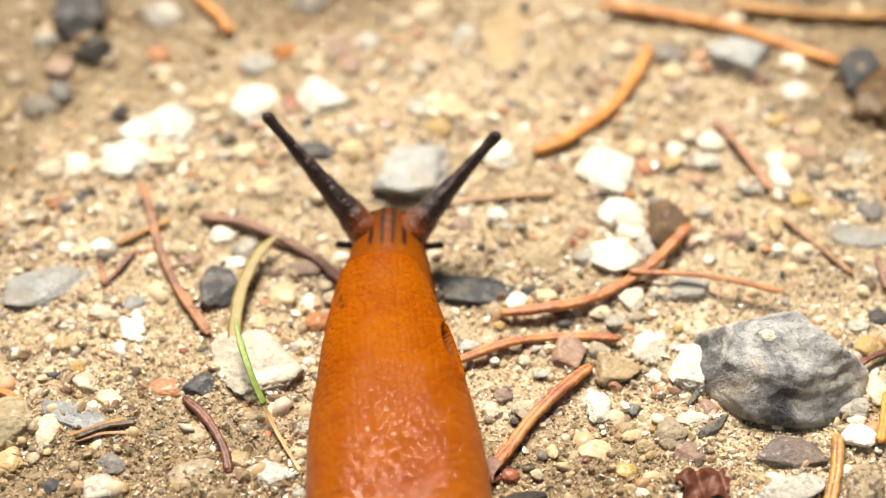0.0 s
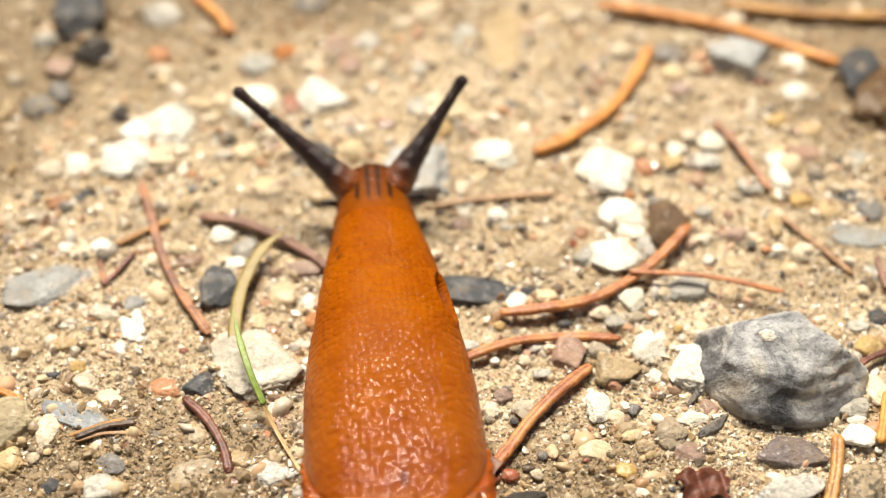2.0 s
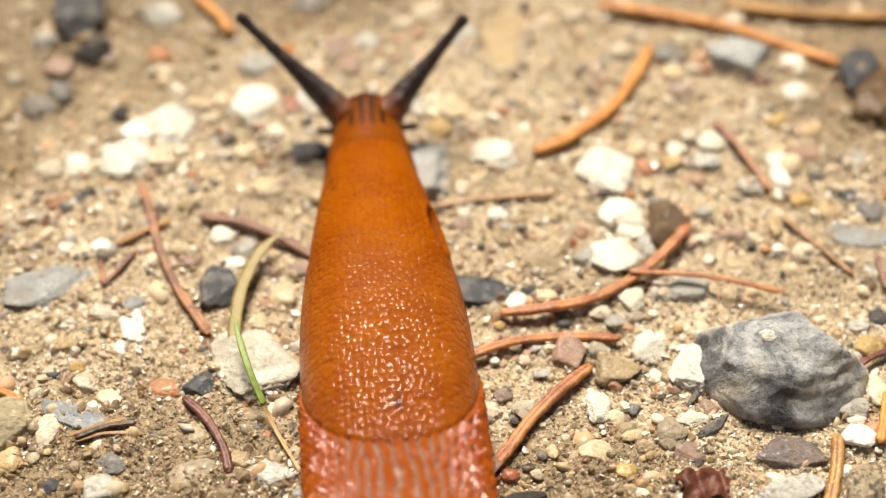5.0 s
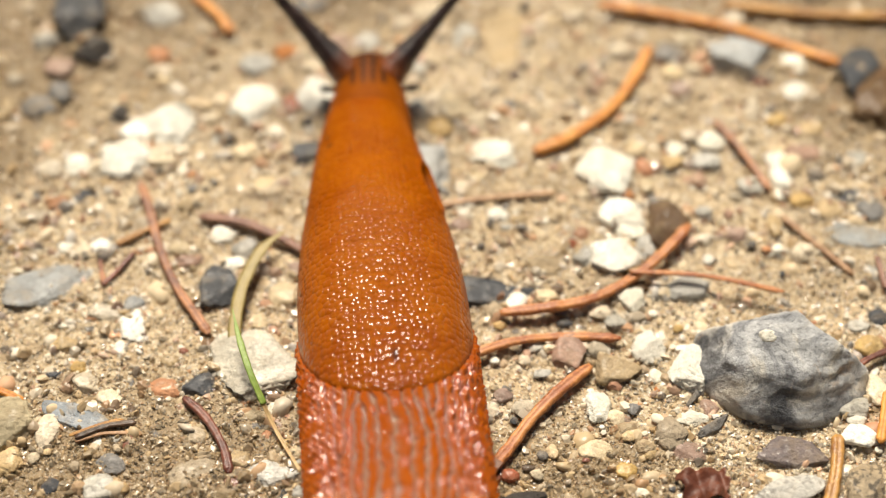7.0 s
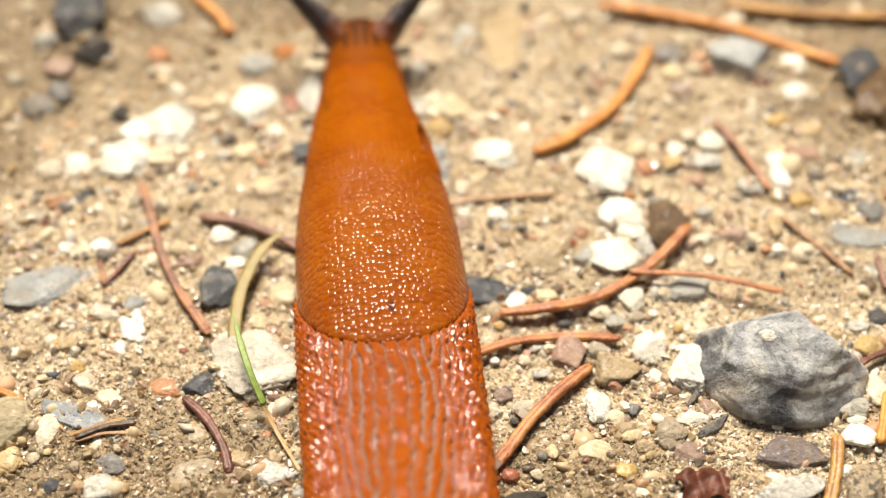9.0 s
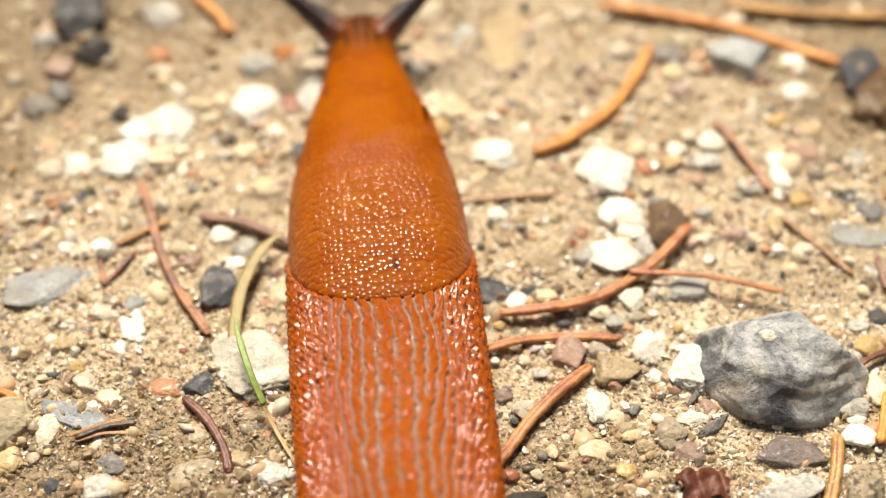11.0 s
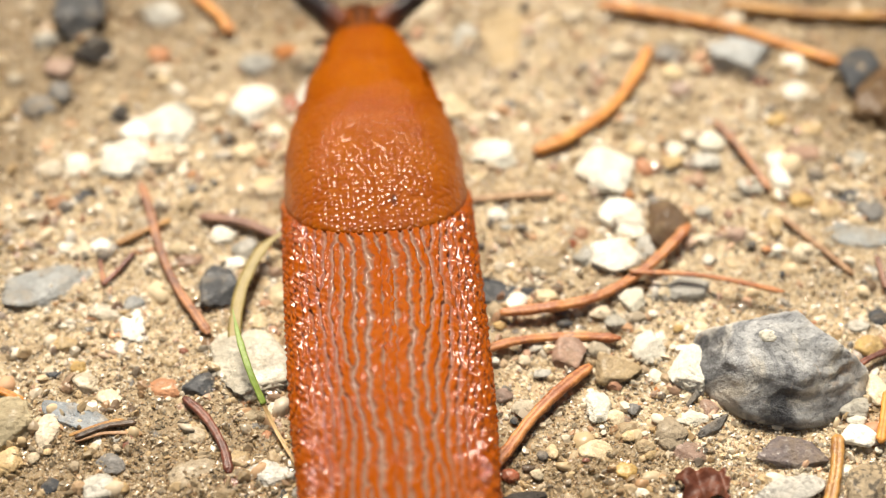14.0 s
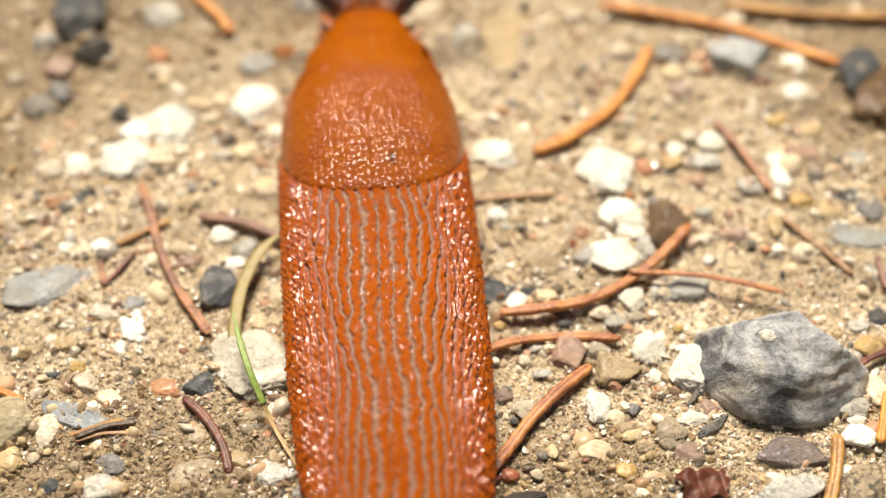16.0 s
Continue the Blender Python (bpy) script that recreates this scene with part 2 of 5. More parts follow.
def slug_skin(name, kind):
    """Wet orange skin: 'mantle' is granular, 'back' is furrowed, 'head' runs to black."""
    n = Nodes(name)
    p = n.coords()
    blot = n.noise(p, 130, 4, 0.55)
    fine = n.noise(p, 900, 4, 0.6)
    base, deep, light = (0.315, 0.076, 0.0004), (0.235, 0.047, 0.0003), (0.40, 0.110, 0.0008)
    col = n.mix(n.ramp(blot, (0.35, 0.0), (0.65, 1.0)), deep, base)
    col = n.mix(n.math("MULTIPLY", n.ramp(fine, (0.45, 0.0), (0.7, 1.0)), 0.4), col, light)
    rough, coat_rough, under = 0.5, 0.05, None
    if kind in ("mantle", "back"):
        skin = n.add("ShaderNodeAttribute", attribute_name="skin").outputs["Vector"]
        warp = n.add("ShaderNodeTexNoise", {"Vector": skin, "Scale": 420}, noise_dimensions="2D").outputs["Color"]
        wobble = n.add("ShaderNodeVectorMath", {0: skin}, operation="ADD")
        n.plug(wobble.inputs[1], n.add("ShaderNodeVectorMath", {0: warp, "Scale": 0.00018}, operation="SCALE").outputs[0])
        skin = wobble.outputs[0]
    if kind == "mantle":
        granules = n.add("ShaderNodeTexVoronoi", {"Vector": skin, "Scale": 1560, "Randomness": 0.75}, voronoi_dimensions="2D")
        cell = granules.outputs["Distance"]
        tone = n.add("ShaderNodeSeparateColor", {"Color": granules.outputs["Color"]})
        swell = n.add("ShaderNodeMapRange", {"Value": tone.outputs[0], "To Min": 0.55, "To Max": 1.35}).outputs[0]
        col = n.mix(n.math("MULTIPLY", n.ramp(cell, (0.35, 0.0), (0.7, 1.0)), 0.08), col, (0.20, 0.034, 0.001))
        mark = n.attribute("mark")
        col = n.mix(mark, col, (0.05, 0.012, 0.004))
        reach = n.add("ShaderNodeSeparateXYZ", {0: p}).outputs[1]
        dome = n.math("MULTIPLY", n.math("SUBTRACT", 1.0, n.math("POWER", n.math("MULTIPLY", cell, 1.7), 2.0)), swell)
        bump = n.bump(dome, 1.0, 0.00009, n.bump(n.noise(p, 420, 2, 0.5), 0.2, 0.0003))
        under = n.bump(dome, 0.6, 0.00009)
        coat_rough = 0.05
    elif kind == "back":
        furrow = n.attribute("furrow")
        film, side = n.attribute("film"), n.attribute("side")
        col = n.mix(0.5, col, (0.35, 0.060, 0.0003))
        col = n.mix(furrow, col, (0.26, 0.16, 0.115))
        wrinkles = n.noise(n.add("ShaderNodeVectorMath", {0: skin, 1: (0.5, 1.5, 1.0)}, operation="MULTIPLY").outputs[0], 1000, 2, 0.5, 0.6)
        fold = n.noise(n.add("ShaderNodeVectorMath", {0: skin, 1: (1.0, 0.55, 1.0)}, operation="MULTIPLY").outputs[0], 1100, 3, 0.6, 0.8)
        under = n.bump(fold, 0.4, 0.00018)
        bump = n.bump(n.math("MULTIPLY", wrinkles, n.math("ADD", n.math("MULTIPLY", side, 0.9), 0.1)), 1.0, 0.00011)
        bump = n.bump(fold, 0.6, 0.00010, bump)
        rough, coat_rough = 0.5, 0.05
    elif kind == "head":
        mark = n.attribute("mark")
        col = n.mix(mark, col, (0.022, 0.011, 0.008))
        bump = n.bump(n.noise(p, 1400, 3, 0.6), 0.5, 0.0002)
    else:
        col = n.mix(n.ramp(n.noise(p, 700, 4, 0.6), (0.3, 0.0), (0.7, 1.0)), (0.014, 0.008, 0.008), (0.042, 0.023, 0.022))
        mark = n.attribute("mark")
        col = n.mix(mark, col, (0.26, 0.062, 0.006))
        bump = n.bump(n.noise(p, 3400, 2, 0.5), 0.9, 0.00024)
        rough, coat_rough = 0.35, 0.22
    n.set(Base_Color=col, Roughness=rough, Specular_IOR_Level=0.03, Coat_Weight={"head": 0.03}.get(kind, 1.0), Coat_IOR=1.45, Coat_Roughness=coat_rough, Normal=under or bump, Coat_Normal=bump)
    if kind == "back":
        n.set(Coat_Weight=n.add("ShaderNodeMapRange", {"Value": film, "To Min": 0.0, "To Max": 1.0}).outputs[0])
    if kind == "mantle":
        n.set(Coat_Weight=n.add("ShaderNodeMapRange", {"Value": reach, "From Min": 0.009, "From Max": 0.026, "To Min": 0.64, "To Max": 0.03}).outputs[0])
    if kind in ("mantle", "back"):
        n.set(Subsurface_Weight=0.06, Subsurface_Radius=(0.0012, 0.0004, 0.0001), Subsurface_Scale=1.0)
    return n.mat


def simple_material(name, base, other, rough=0.5, scale=500.0, bump=0.0002):
    n = Nodes(name)
    p = n.coords()
    f = n.noise(p, scale, 5, 0.65)
    col = n.mix(n.ramp(f, (0.36, 0.0), (0.64, 1.0)), base, other)
    n.set(Base_Color=col, Roughness=rough, Normal=n.bump(n.noise(p, scale * 3, 4, 0.6), 0.5, bump))
    return n.mat


FLINT = flint_material()
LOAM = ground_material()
SAND = grain_material("sand_grains", ((0.0, (0.36, 0.25, 0.14)), (0.10, (0.56, 0.44, 0.28)), (0.34, (0.70, 0.58, 0.42)), (0.58, (0.82, 0.74, 0.60)), (0.76, (0.92, 0.90, 0.84)), (0.94, (0.55, 0.27, 0.12)), (0.98, (0.10, 0.095, 0.09))), 0.36, 0.6)
GRIT = grain_material("grit", ((0.0, (0.36, 0.24, 0.12)), (0.08, (0.56, 0.42, 0.25)), (0.30, (0.70, 0.58, 0.40)), (0.48, (0.88, 0.84, 0.74)), (0.64, (0.60, 0.50, 0.36)), (0.70, (0.62, 0.32, 0.16)), (0.80, (0.55, 0.40, 0.32)), (0.86, (0.38, 0.14, 0.07)), (0.90, (0.40, 0.39, 0.37)), (0.96, (0.10, 0.10, 0.105))), 0.5)
GRAVEL = grain_material("gravel", ((0.0, (0.42, 0.29, 0.16)), (0.07, (0.62, 0.48, 0.30)), (0.24, (0.74, 0.62, 0.44)), (0.44, (0.90, 0.85, 0.74)), (0.60, (0.56, 0.54, 0.50)), (0.68, (0.66, 0.36, 0.20)), (0.76, (0.62, 0.43, 0.35)), (0.84, (0.46, 0.18, 0.09)), (0.88, (0.30, 0.30, 0.30)), (0.94, (0.09, 0.09, 0.10))), 0.6, 0.0, 0.08)
QUARTZ = grain_material("quartz_grains", ((0.0, (0.90, 0.86, 0.76)), (0.4, (0.86, 0.78, 0.60)), (0.7, (0.92, 0.91, 0.88)), (0.9, (0.80, 0.60, 0.38))), 0.35, 0.75)
MANTLE_SKIN = slug_skin("mantle_skin", "mantle")
BACK_SKIN = slug_skin("back_skin", "back")
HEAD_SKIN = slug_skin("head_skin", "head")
TENTACLE_SKIN = slug_skin("tentacle_skin", "tentacle")
GREEN_BLADE = simple_material("green_blade", (0.17, 0.27, 0.035), (0.27, 0.36, 0.08), 0.45, 700)
DRY_BLADE = simple_material("dry_blade", (0.36, 0.27, 0.09), (0.25, 0.19, 0.06), 0.5, 500)
PALE_STEM = simple_material("pale_stem", (0.62, 0.46, 0.24), (0.45, 0.28, 0.12), 0.5, 500)
LEAF_BROWN = simple_material("leaf_brown", (0.085, 0.024, 0.014), (0.18, 0.06, 0.032), 0.5, 450, 0.0004)


# ---- mesh helpers ----
def mesh_object(name, verts, faces, material, smooth=True, attributes=None):
    me = bpy.data.meshes.new(name)
    me.from_pydata([tuple(v) for v in verts], [], [tuple(f) for f in faces])
    me.polygons.foreach_set("use_smooth", [smooth] * len(me.polygons))
    for key, values in (attributes or {}).items():
        layer = me.attributes.new(key, "FLOAT", "POINT")
        layer.data.foreach_set("value", np.asarray(values, dtype=np.float32))
    me.materials.append(material)
    me.update()
    return new(name, me)


def add_vectors(ob, key, values):
    """A vector at every vertex, such as a position along the skin."""
    layer = ob.data.attributes.new(key, "FLOAT_VECTOR", "POINT")
    layer.data.foreach_set("vector", np.asarray(values, dtype=np.float32).ravel())


def ball(level):
    bm = bmesh.new()
    bmesh.ops.create_icosphere(bm, subdivisions=level, radius=1.0)
    bm.verts.ensure_lookup_table()
    verts = np.array([v.co[:] for v in bm.verts])
    faces = [tuple(v.index for v in f.verts) for f in bm.faces]
    bm.free()
    return verts / np.linalg.norm(verts, axis=1)[:, None], faces


BALLS = {level: ball(level) for level in (1, 2, 3, 4, 5)}


def wave(p, rng, count, low, high):
    """Cheap smooth noise: a sum of sines over the points p."""
    out = np.zeros(len(p))
    for _ in range(count):
        k = rng.normal(size=3)
        k *= rng.uniform(low, high) / np.linalg.norm(k)
        out += np.sin(p @ k + rng.uniform(0, 6.28)) / count ** 0.5
    return out


def stone_form(w, l, h, shape, seed, level, planes=(), crumb=0.0):
    rng = np.random.default_rng(seed * 7 + 3)
    dirs, faces = BALLS[level]
    if shape == "r":
        count, soft, keep, k = 13, 0.97, (0.66, 0.95), 26.0
    elif shape == "f":
        count, soft, keep, k = 10, 1.0, (0.62, 0.95), 60.0
    else:
        count, soft, keep, k = max(11, len(planes)), 1.0, (0.52, 0.86), 80.0
    turn = np.arange(count) * 2.39996 + rng.uniform(0, 6.28)
    level_z = 1 - 2 * (np.arange(count) + 0.5) / count
    normals = np.stack((np.sqrt(1 - level_z ** 2) * np.cos(turn), np.sqrt(1 - level_z ** 2) * np.sin(turn), level_z), 1)
    normals += rng.normal(size=(count, 3)) * 0.28
    normals /= np.linalg.norm(normals, axis=1)[:, None]
    dist = rng.uniform(*keep, size=count)
    if shape == "f":
        normals[0], dist[0] = (0.06, -0.05, 1), 0.62
        normals[1], dist[1] = (-0.04, 0.06, -1), 0.7
    if shape == "a":
        normals[0], dist[0] = (0.15, -0.12, 1), 0.66
        normals[0] /= np.linalg.norm(normals[0])
    for i, (nx, ny, nz, d) in enumerate(planes):
        normals[i] = Vector((nx, ny, nz)).normalized()
        dist[i] = d
    dots = dirs @ normals.T
    reach = np.where(dots > 0.05, dist / np.maximum(dots, 0.05), 9.0)
    reach = np.minimum(reach, 1.12)
    r = -np.log(np.exp(-k * reach).sum(1) + math.exp(-k * 1.1)) / k
    r = (1 - soft) + soft * r
    lumps = 1.0 if shape == "r" else 0.35 if planes else 0.55
    r += lumps * (0.045 * wave(dirs, rng, 6, 2, 5) + 0.026 * wave(dirs, rng, 8, 7, 16)) + 0.011 * wave(dirs, rng, 10, 18, 34)
    if crumb:
        pits = wave(dirs, rng, 12, 9, 24)
        r += crumb * (0.6 * np.abs(pits) - np.clip(pits - 0.9, 0, 1)) + 0.35 * crumb * wave(dirs, rng, 12, 24, 44)
    p = dirs * r[:, None]
    low, high = p.min(0), p.max(0)
    p = (p - (low + high) / 2) / ((high - low) / 2)
    if level >= 4:
        p *= (1 + 0.010 * wave(dirs, rng, 10, 30, 60))[:, None]
    return p * np.array((w, l, h)) / 2 * MM, faces


def ground_height(x, y):
    """Height of the soil, in mm, at x, y in mm: soft undulation and small lumps."""
    a = noise.noise((x * 0.045, y * 0.045, 0.3)) * 0.5
    b = noise.noise((x * 0.16, y * 0.16, 4.1)) * 0.28
    c = noise.noise((x * 0.55, y * 0.55, 9.4)) * 0.24
    d = noise.noise((x * 1.3, y * 1.3, 2.7)) * 0.16
    return a + b + c + d - 0.22


SIZE_WORD = ((9, "large"), (5, "broad"), (2.6, "small"), (0, "tiny"))


def stone(x, y, w, l, h, turn, kind, shape, seed, sink, name="pebble", label="", base=None):
    size = max(w, l)
    sink = sink + 0.15 if shape == "f" else sink
    level = 5 if size > 5 else 4 if size > 2.2 else 3
    verts, faces = stone_form(w, l, h, shape, seed, level, (), {"W": 0.05, "C": 0.07, "I": 0.05, "Y": 0.06, "T": 0.06, "L": 0.03, "V": 0.05, "N": 0.04}.get(kind, 0.015))
    material, words = STONE[kind]
    ob = mesh_object(name, verts, faces, material)
    if size > 1.4 and base is None:
        PEBBLE_SPOTS.append((x, y, w, l) if abs(turn) < 20 else (x, y, min(w, l), min(w, l)))
    if base is None:
        BANKS.append((x, y, w, l, h) if abs(turn) < 20 else (x, y, (w + l) / 2, (w + l) / 2, h * 0.6))
    z = max(0.0, ground_height(x, y)) * 0.6 if base is None else base
    ob.matrix_basis = pose(x * MM, y * MM, (z + h * (0.5 - sink)) * MM, 0, 0, turn)
    word = next(text for limit, text in SIZE_WORD if size > limit)
    form = {"r": "rounded pebble", "a": "broken angular stone", "f": "flat stone"}[shape]
    tagged(ob, label or f"{word} {words} {form} set in sandy soil", "stone", "pebbles on the path")
    return ob


# ---- ground ----
SOIL_STEP, SOIL_X, SOIL_Y = 0.40, 62.0, (-58.0, 70.0)


def soil_table():
    """Heights of the near soil on a fine grid, in mm, with a low bank of sand against each stone."""
    xs = np.arange(-SOIL_X, SOIL_X + 0.01, SOIL_STEP)
    ys = np.arange(SOIL_Y[0], SOIL_Y[1] + 0.01, SOIL_STEP)
    table = np.array([[ground_height(x, y) for x in xs] for y in ys])
    bank = np.zeros_like(table)
    for x, y, w, l, h in BANKS:
        reach = max(w, l) / 2 + 4.0
        i0, i1 = np.searchsorted(xs, (x - reach, x + reach))
        j0, j1 = np.searchsorted(ys, (y - reach, y + reach))
        if i1 <= i0 or j1 <= j0:
            continue
        gx, gy = np.meshgrid(xs[i0:i1] - x, ys[j0:j1] - y)
        out = (np.hypot(gx / (w / 2), gy / (l / 2)) - 0.8) * min(w, l) / 2
        rise = min(0.95, 0.26 * h) * np.exp(-np.maximum(out, 0) / 0.85)
        bank[j0:j1, i0:i1] = np.maximum(bank[j0:j1, i0:i1], rise)
    ragged = np.array([[noise.noise((x * 0.5, y * 0.5, 6.6)) for x in xs] for y in ys])
    return xs, ys, table + bank * np.clip(0.75 + 0.9 * ragged, 0.1, 1.3)


def build_ground():
    xs, ys, table = SOIL
    def outward(first, sign):
        out, gap = [], 0.8
        while not out or abs(out[-1]) < 300000:
            out.append((out[-1] if out else first) + sign * gap)
            gap *= 1.45
        return out
    wide = np.array(outward(xs[0], -1)[::-1] + list(xs) + outward(xs[-1], 1))
    deep = np.array(outward(ys[0], -1)[::-1] + list(ys) + outward(ys[-1], 1))
    left, low = len(outward(xs[0], -1)), len(outward(ys[0], -1))
    verts = []
    for j, y in enumerate(deep):
        for i, x in enumerate(wide):
            a, b = i - left, j - low
            if 0 <= a < len(xs) and 0 <= b < len(ys):
                z = table[b, a]
            else:
                z = noise.noise((x * 0.002, y * 0.002, 0)) * min(30.0, (abs(x) + abs(y)) * 0.01) * 0.3
            verts.append((x * MM, y * MM, z * MM))
    n = len(wide)
    faces = [(j * n + i, j * n + i + 1, (j + 1) * n + i + 1, (j + 1) * n + i) for j in range(len(deep) - 1) for i in range(n - 1)]
    ob = mesh_object("ground", verts, faces, LOAM)
    return tagged(ob, "pale tan sandy loam path strewn with grit", "ground", kind="structure")


def soil_height(x, y):
    """Heights of the finished soil at many places at once."""
    xs, ys, table = SOIL
    u = np.clip((x - xs[0]) / SOIL_STEP, 0, len(xs) - 1.001)
    v = np.clip((y - ys[0]) / SOIL_STEP, 0, len(ys) - 1.001)
    i, j = u.astype(int), v.astype(int)
    f, g = u - i, v - j
    return (table[j, i] * (1 - f) + table[j, i + 1] * f) * (1 - g) + (table[j + 1, i] * (1 - f) + table[j + 1, i + 1] * f) * g


BANKS = []
PEBBLE_SPOTS = []
GRAIN = (np.array((((1, 0, 0), (-1, 0, 0), (0, 1, 0), (0, -1, 0), (0, 0, 1), (0, 0, -1)),), dtype=float), [(0, 2, 4), (2, 1, 4), (1, 3, 4), (3, 0, 4), (2, 0, 5), (1, 2, 5), (3, 1, 5), (0, 3, 5)])


BITS = (np.array([stone_form(2, 2, 2, "ara"[i % 3], 900 + i, 2)[0] / MM for i in range(12)]), BALLS[2][1])

BITS_SMALL = np.array([stone_form(2, 2, 2, "a", 950 + i, 1)[0] / MM for i in range(8)])


def scatter(name, count, small, large, form, material, seed, label, sink, lift, near, heap, rag, smooth=False):
    """Loose grains over the soil, denser (near > 1) towards the front."""
    rng = np.random.default_rng(seed)
    shapes, faces = form
    faces = np.array(faces)
    m = shapes.shape[1]
    x = rng.uniform(-57, 57, count)
    y = -35 + 90 * rng.random(count) ** near
    # part of the grains lie heaped against the pebbles
    spots = np.array(PEBBLE_SPOTS)
    heaped = np.nonzero(rng.random(count) < heap)[0]
    pick = spots[rng.choice(len(spots), len(heaped), p=(spots[:, 2] + spots[:, 3]) / (spots[:, 2] + spots[:, 3]).sum())]
    way, gap = rng.uniform(0, 6.283, len(heaped)), 0.92 + np.abs(rng.normal(0, 0.16, len(heaped)))
    x[heaped] = pick[:, 0] + np.cos(way) * pick[:, 2] / 2 * gap
    y[heaped] = pick[:, 1] + np.sin(way) * pick[:, 3] / 2 * gap
    size = small * (large / small) ** (rng.random(count) ** 1.8)
    z = soil_height(x, y) + size * rng.uniform(sink, lift, count)
    shape = rng.uniform(0.5, 1.4, (count, 3)) * (1, 1, 0.85)
    q = rng.normal(size=(count, 4))
    q /= np.linalg.norm(q, axis=1)[:, None]
    a, b, c, d = q.T
    turn = np.stack((1 - 2 * (c * c + d * d), 2 * (b * c - a * d), 2 * (b * d + a * c), 2 * (b * c + a * d), 1 - 2 * (b * b + d * d), 2 * (c * d - a * b), 2 * (b * d - a * c), 2 * (c * d + a * b), 1 - 2 * (b * b + c * c)), 1).reshape(-1, 3, 3)
    jag = shapes[rng.integers(0, len(shapes), count)] * rng.uniform(1 - rag, 1 + rag, (count, m, 1)) * shape[:, None, :]
    verts = np.einsum("nij,nmj->nmi", turn, jag) * (size / 2)[:, None, None]
    verts += np.stack((x, y, z), 1)[:, None, :]
    allfaces = (faces[None] + (np.arange(count) * m)[:, None, None]).reshape(-1, 3)
    me = bpy.data.meshes.new(name)
    me.vertices.add(count * m)
    me.vertices.foreach_set("co", (verts.reshape(-1) * MM).astype(np.float32))
    k = len(allfaces)
    me.loops.add(k * 3)
    me.polygons.add(k)
    me.polygons.foreach_set("loop_start", np.arange(0, k * 3, 3, dtype=np.int32))
    me.loops.foreach_set("vertex_index", allfaces.reshape(-1).astype(np.int32))
    me.polygons.foreach_set("use_smooth", np.full(k, smooth))
    me.materials.append(material)
    me.update(calc_edges=True)
    return tagged(new(name, me), label, "sand", kind="stuff")


# ---- stones ----
# each face of the flint: its normal, its distance, how dark its tone is (broken flint in front) and how much white rind
# it keeps
FLINT_FACES = (
    (0.08, 0.10, 1.0, 0.70, 0.05, 0.0), (0.10, -0.42, 0.90, 0.64, 0.30, 0.0), (0.04, -0.80, 0.60, 0.76, 1.0, 0.0), (-0.86, -0.12, 0.50, 0.80, 0.75, 0.0),
    (0.66, -0.56, 0.50, 0.70, 0.2, 0.2), (0.60, 0.72, 0.42, 0.64, 0.1, 0.0), (-0.45, 0.80, 0.45, 0.62, 0.1, 0.0), (-0.62, -0.66, 0.40, 0.87, 0.0, 0.6),
    (-0.42, -0.20, 0.88, 0.72, 0.05, 0.1), (0.95, 0.10, 0.30, 0.98, 0.3, 0.0), (0.0, 0.0, -1.0, 0.6, 0.5, 0.0),
)


def flint_stone():
    verts, faces = stone_form(17.4, 14.4, 7.6, "a", 21, 5, [f[:4] for f in FLINT_FACES])
    dirs = BALLS[5][0]
    reach = np.stack([f[3] / np.maximum(dirs @ np.array(Vector(f[:3]).normalized()), 0.05) for f in FLINT_FACES], 1)
    weight = np.exp(-13 * (reach - reach.min(1)[:, None]))
    weight /= weight.sum(1)[:, None]
    # a shell-shaped hollow in the front, where a flake came off
    hollow = np.exp(-((dirs[:, 0] - 0.18) / 0.42) ** 2 - ((dirs[:, 2] - 0.12) / 0.30) ** 2) * np.clip(-dirs[:, 1], 0, 1)
    verts = verts - dirs * (hollow * 0.45 * MM)[:, None]
    ripple = np.sin(verts[:, 2] / MM * 5.2 + verts[:, 0] / MM * 1.1) * np.clip(dirs[:, 0] + 0.3, 0, 1) * 0.10
    verts = verts + dirs * (ripple * MM)[:, None]
    ob = mesh_object("flint_stone", verts, faces, FLINT, True, {"dark_tone": weight @ np.array([f[4] for f in FLINT_FACES]), "rind": weight @ np.array([f[5] for f in FLINT_FACES])})
    ob.matrix_basis = pose(33.5 * MM, -15.6 * MM, 1.9 * MM, 0, 0, -12)
    return tagged(ob, "large dark flint stone with pale weathered crust", "stone")


flint_stone()
BANKS.append((33.6, -15.6, 16.0, 12.5, 3.5))
stone(31.8, -15.4, 2.1, 1.7, 1.3, 15, "W", "r", 401, 0.25, label="tiny white chalk bit resting on the dark flint", base=4.9)

stone(-43.4, 36.6, 6.6, 11.6, 4.2, 0, "D", "a", 1, 0.4)
stone(-47.09, 32.34, 3.16, 3.28, 1.41, 0, "L", "r", 2, 0.45)
# stone blackened to stand in for the shade under the dark flint behind it
stone(-41.2, 30.0, 5.0, 3.4, 2.4, 0, "K", "a", 3, 0.35)
stone(-45.99, 21.04, 4.06, 3.49, 1.56, 0, "G", "r", 4, 0.45)
stone(-44.06, 23.29, 2.73, 3.19, 1.15, 0, "G", "a", 5, 0.4)
stone(-36.69, 20.24, 1.89, 2.69, 0.94, 0, "K", "r", 6, 0.53)
stone(-33.40, 29.45, 2.78, 2.76, 1.20, 0, "O", "r", 7, 0.45)
stone(-33.86, 36.78, 5.35, 4.34, 1.85, 0, "L", "r", 8, 0.45)
stone(-29.88, 19.68, 4.04, 3.81, 1.70, 0, "L", "r", 9, 0.45)
stone(-34.44, 11.77, 2.62, 1.97, 0.90, 0, "C", "r", 10, 0.45)
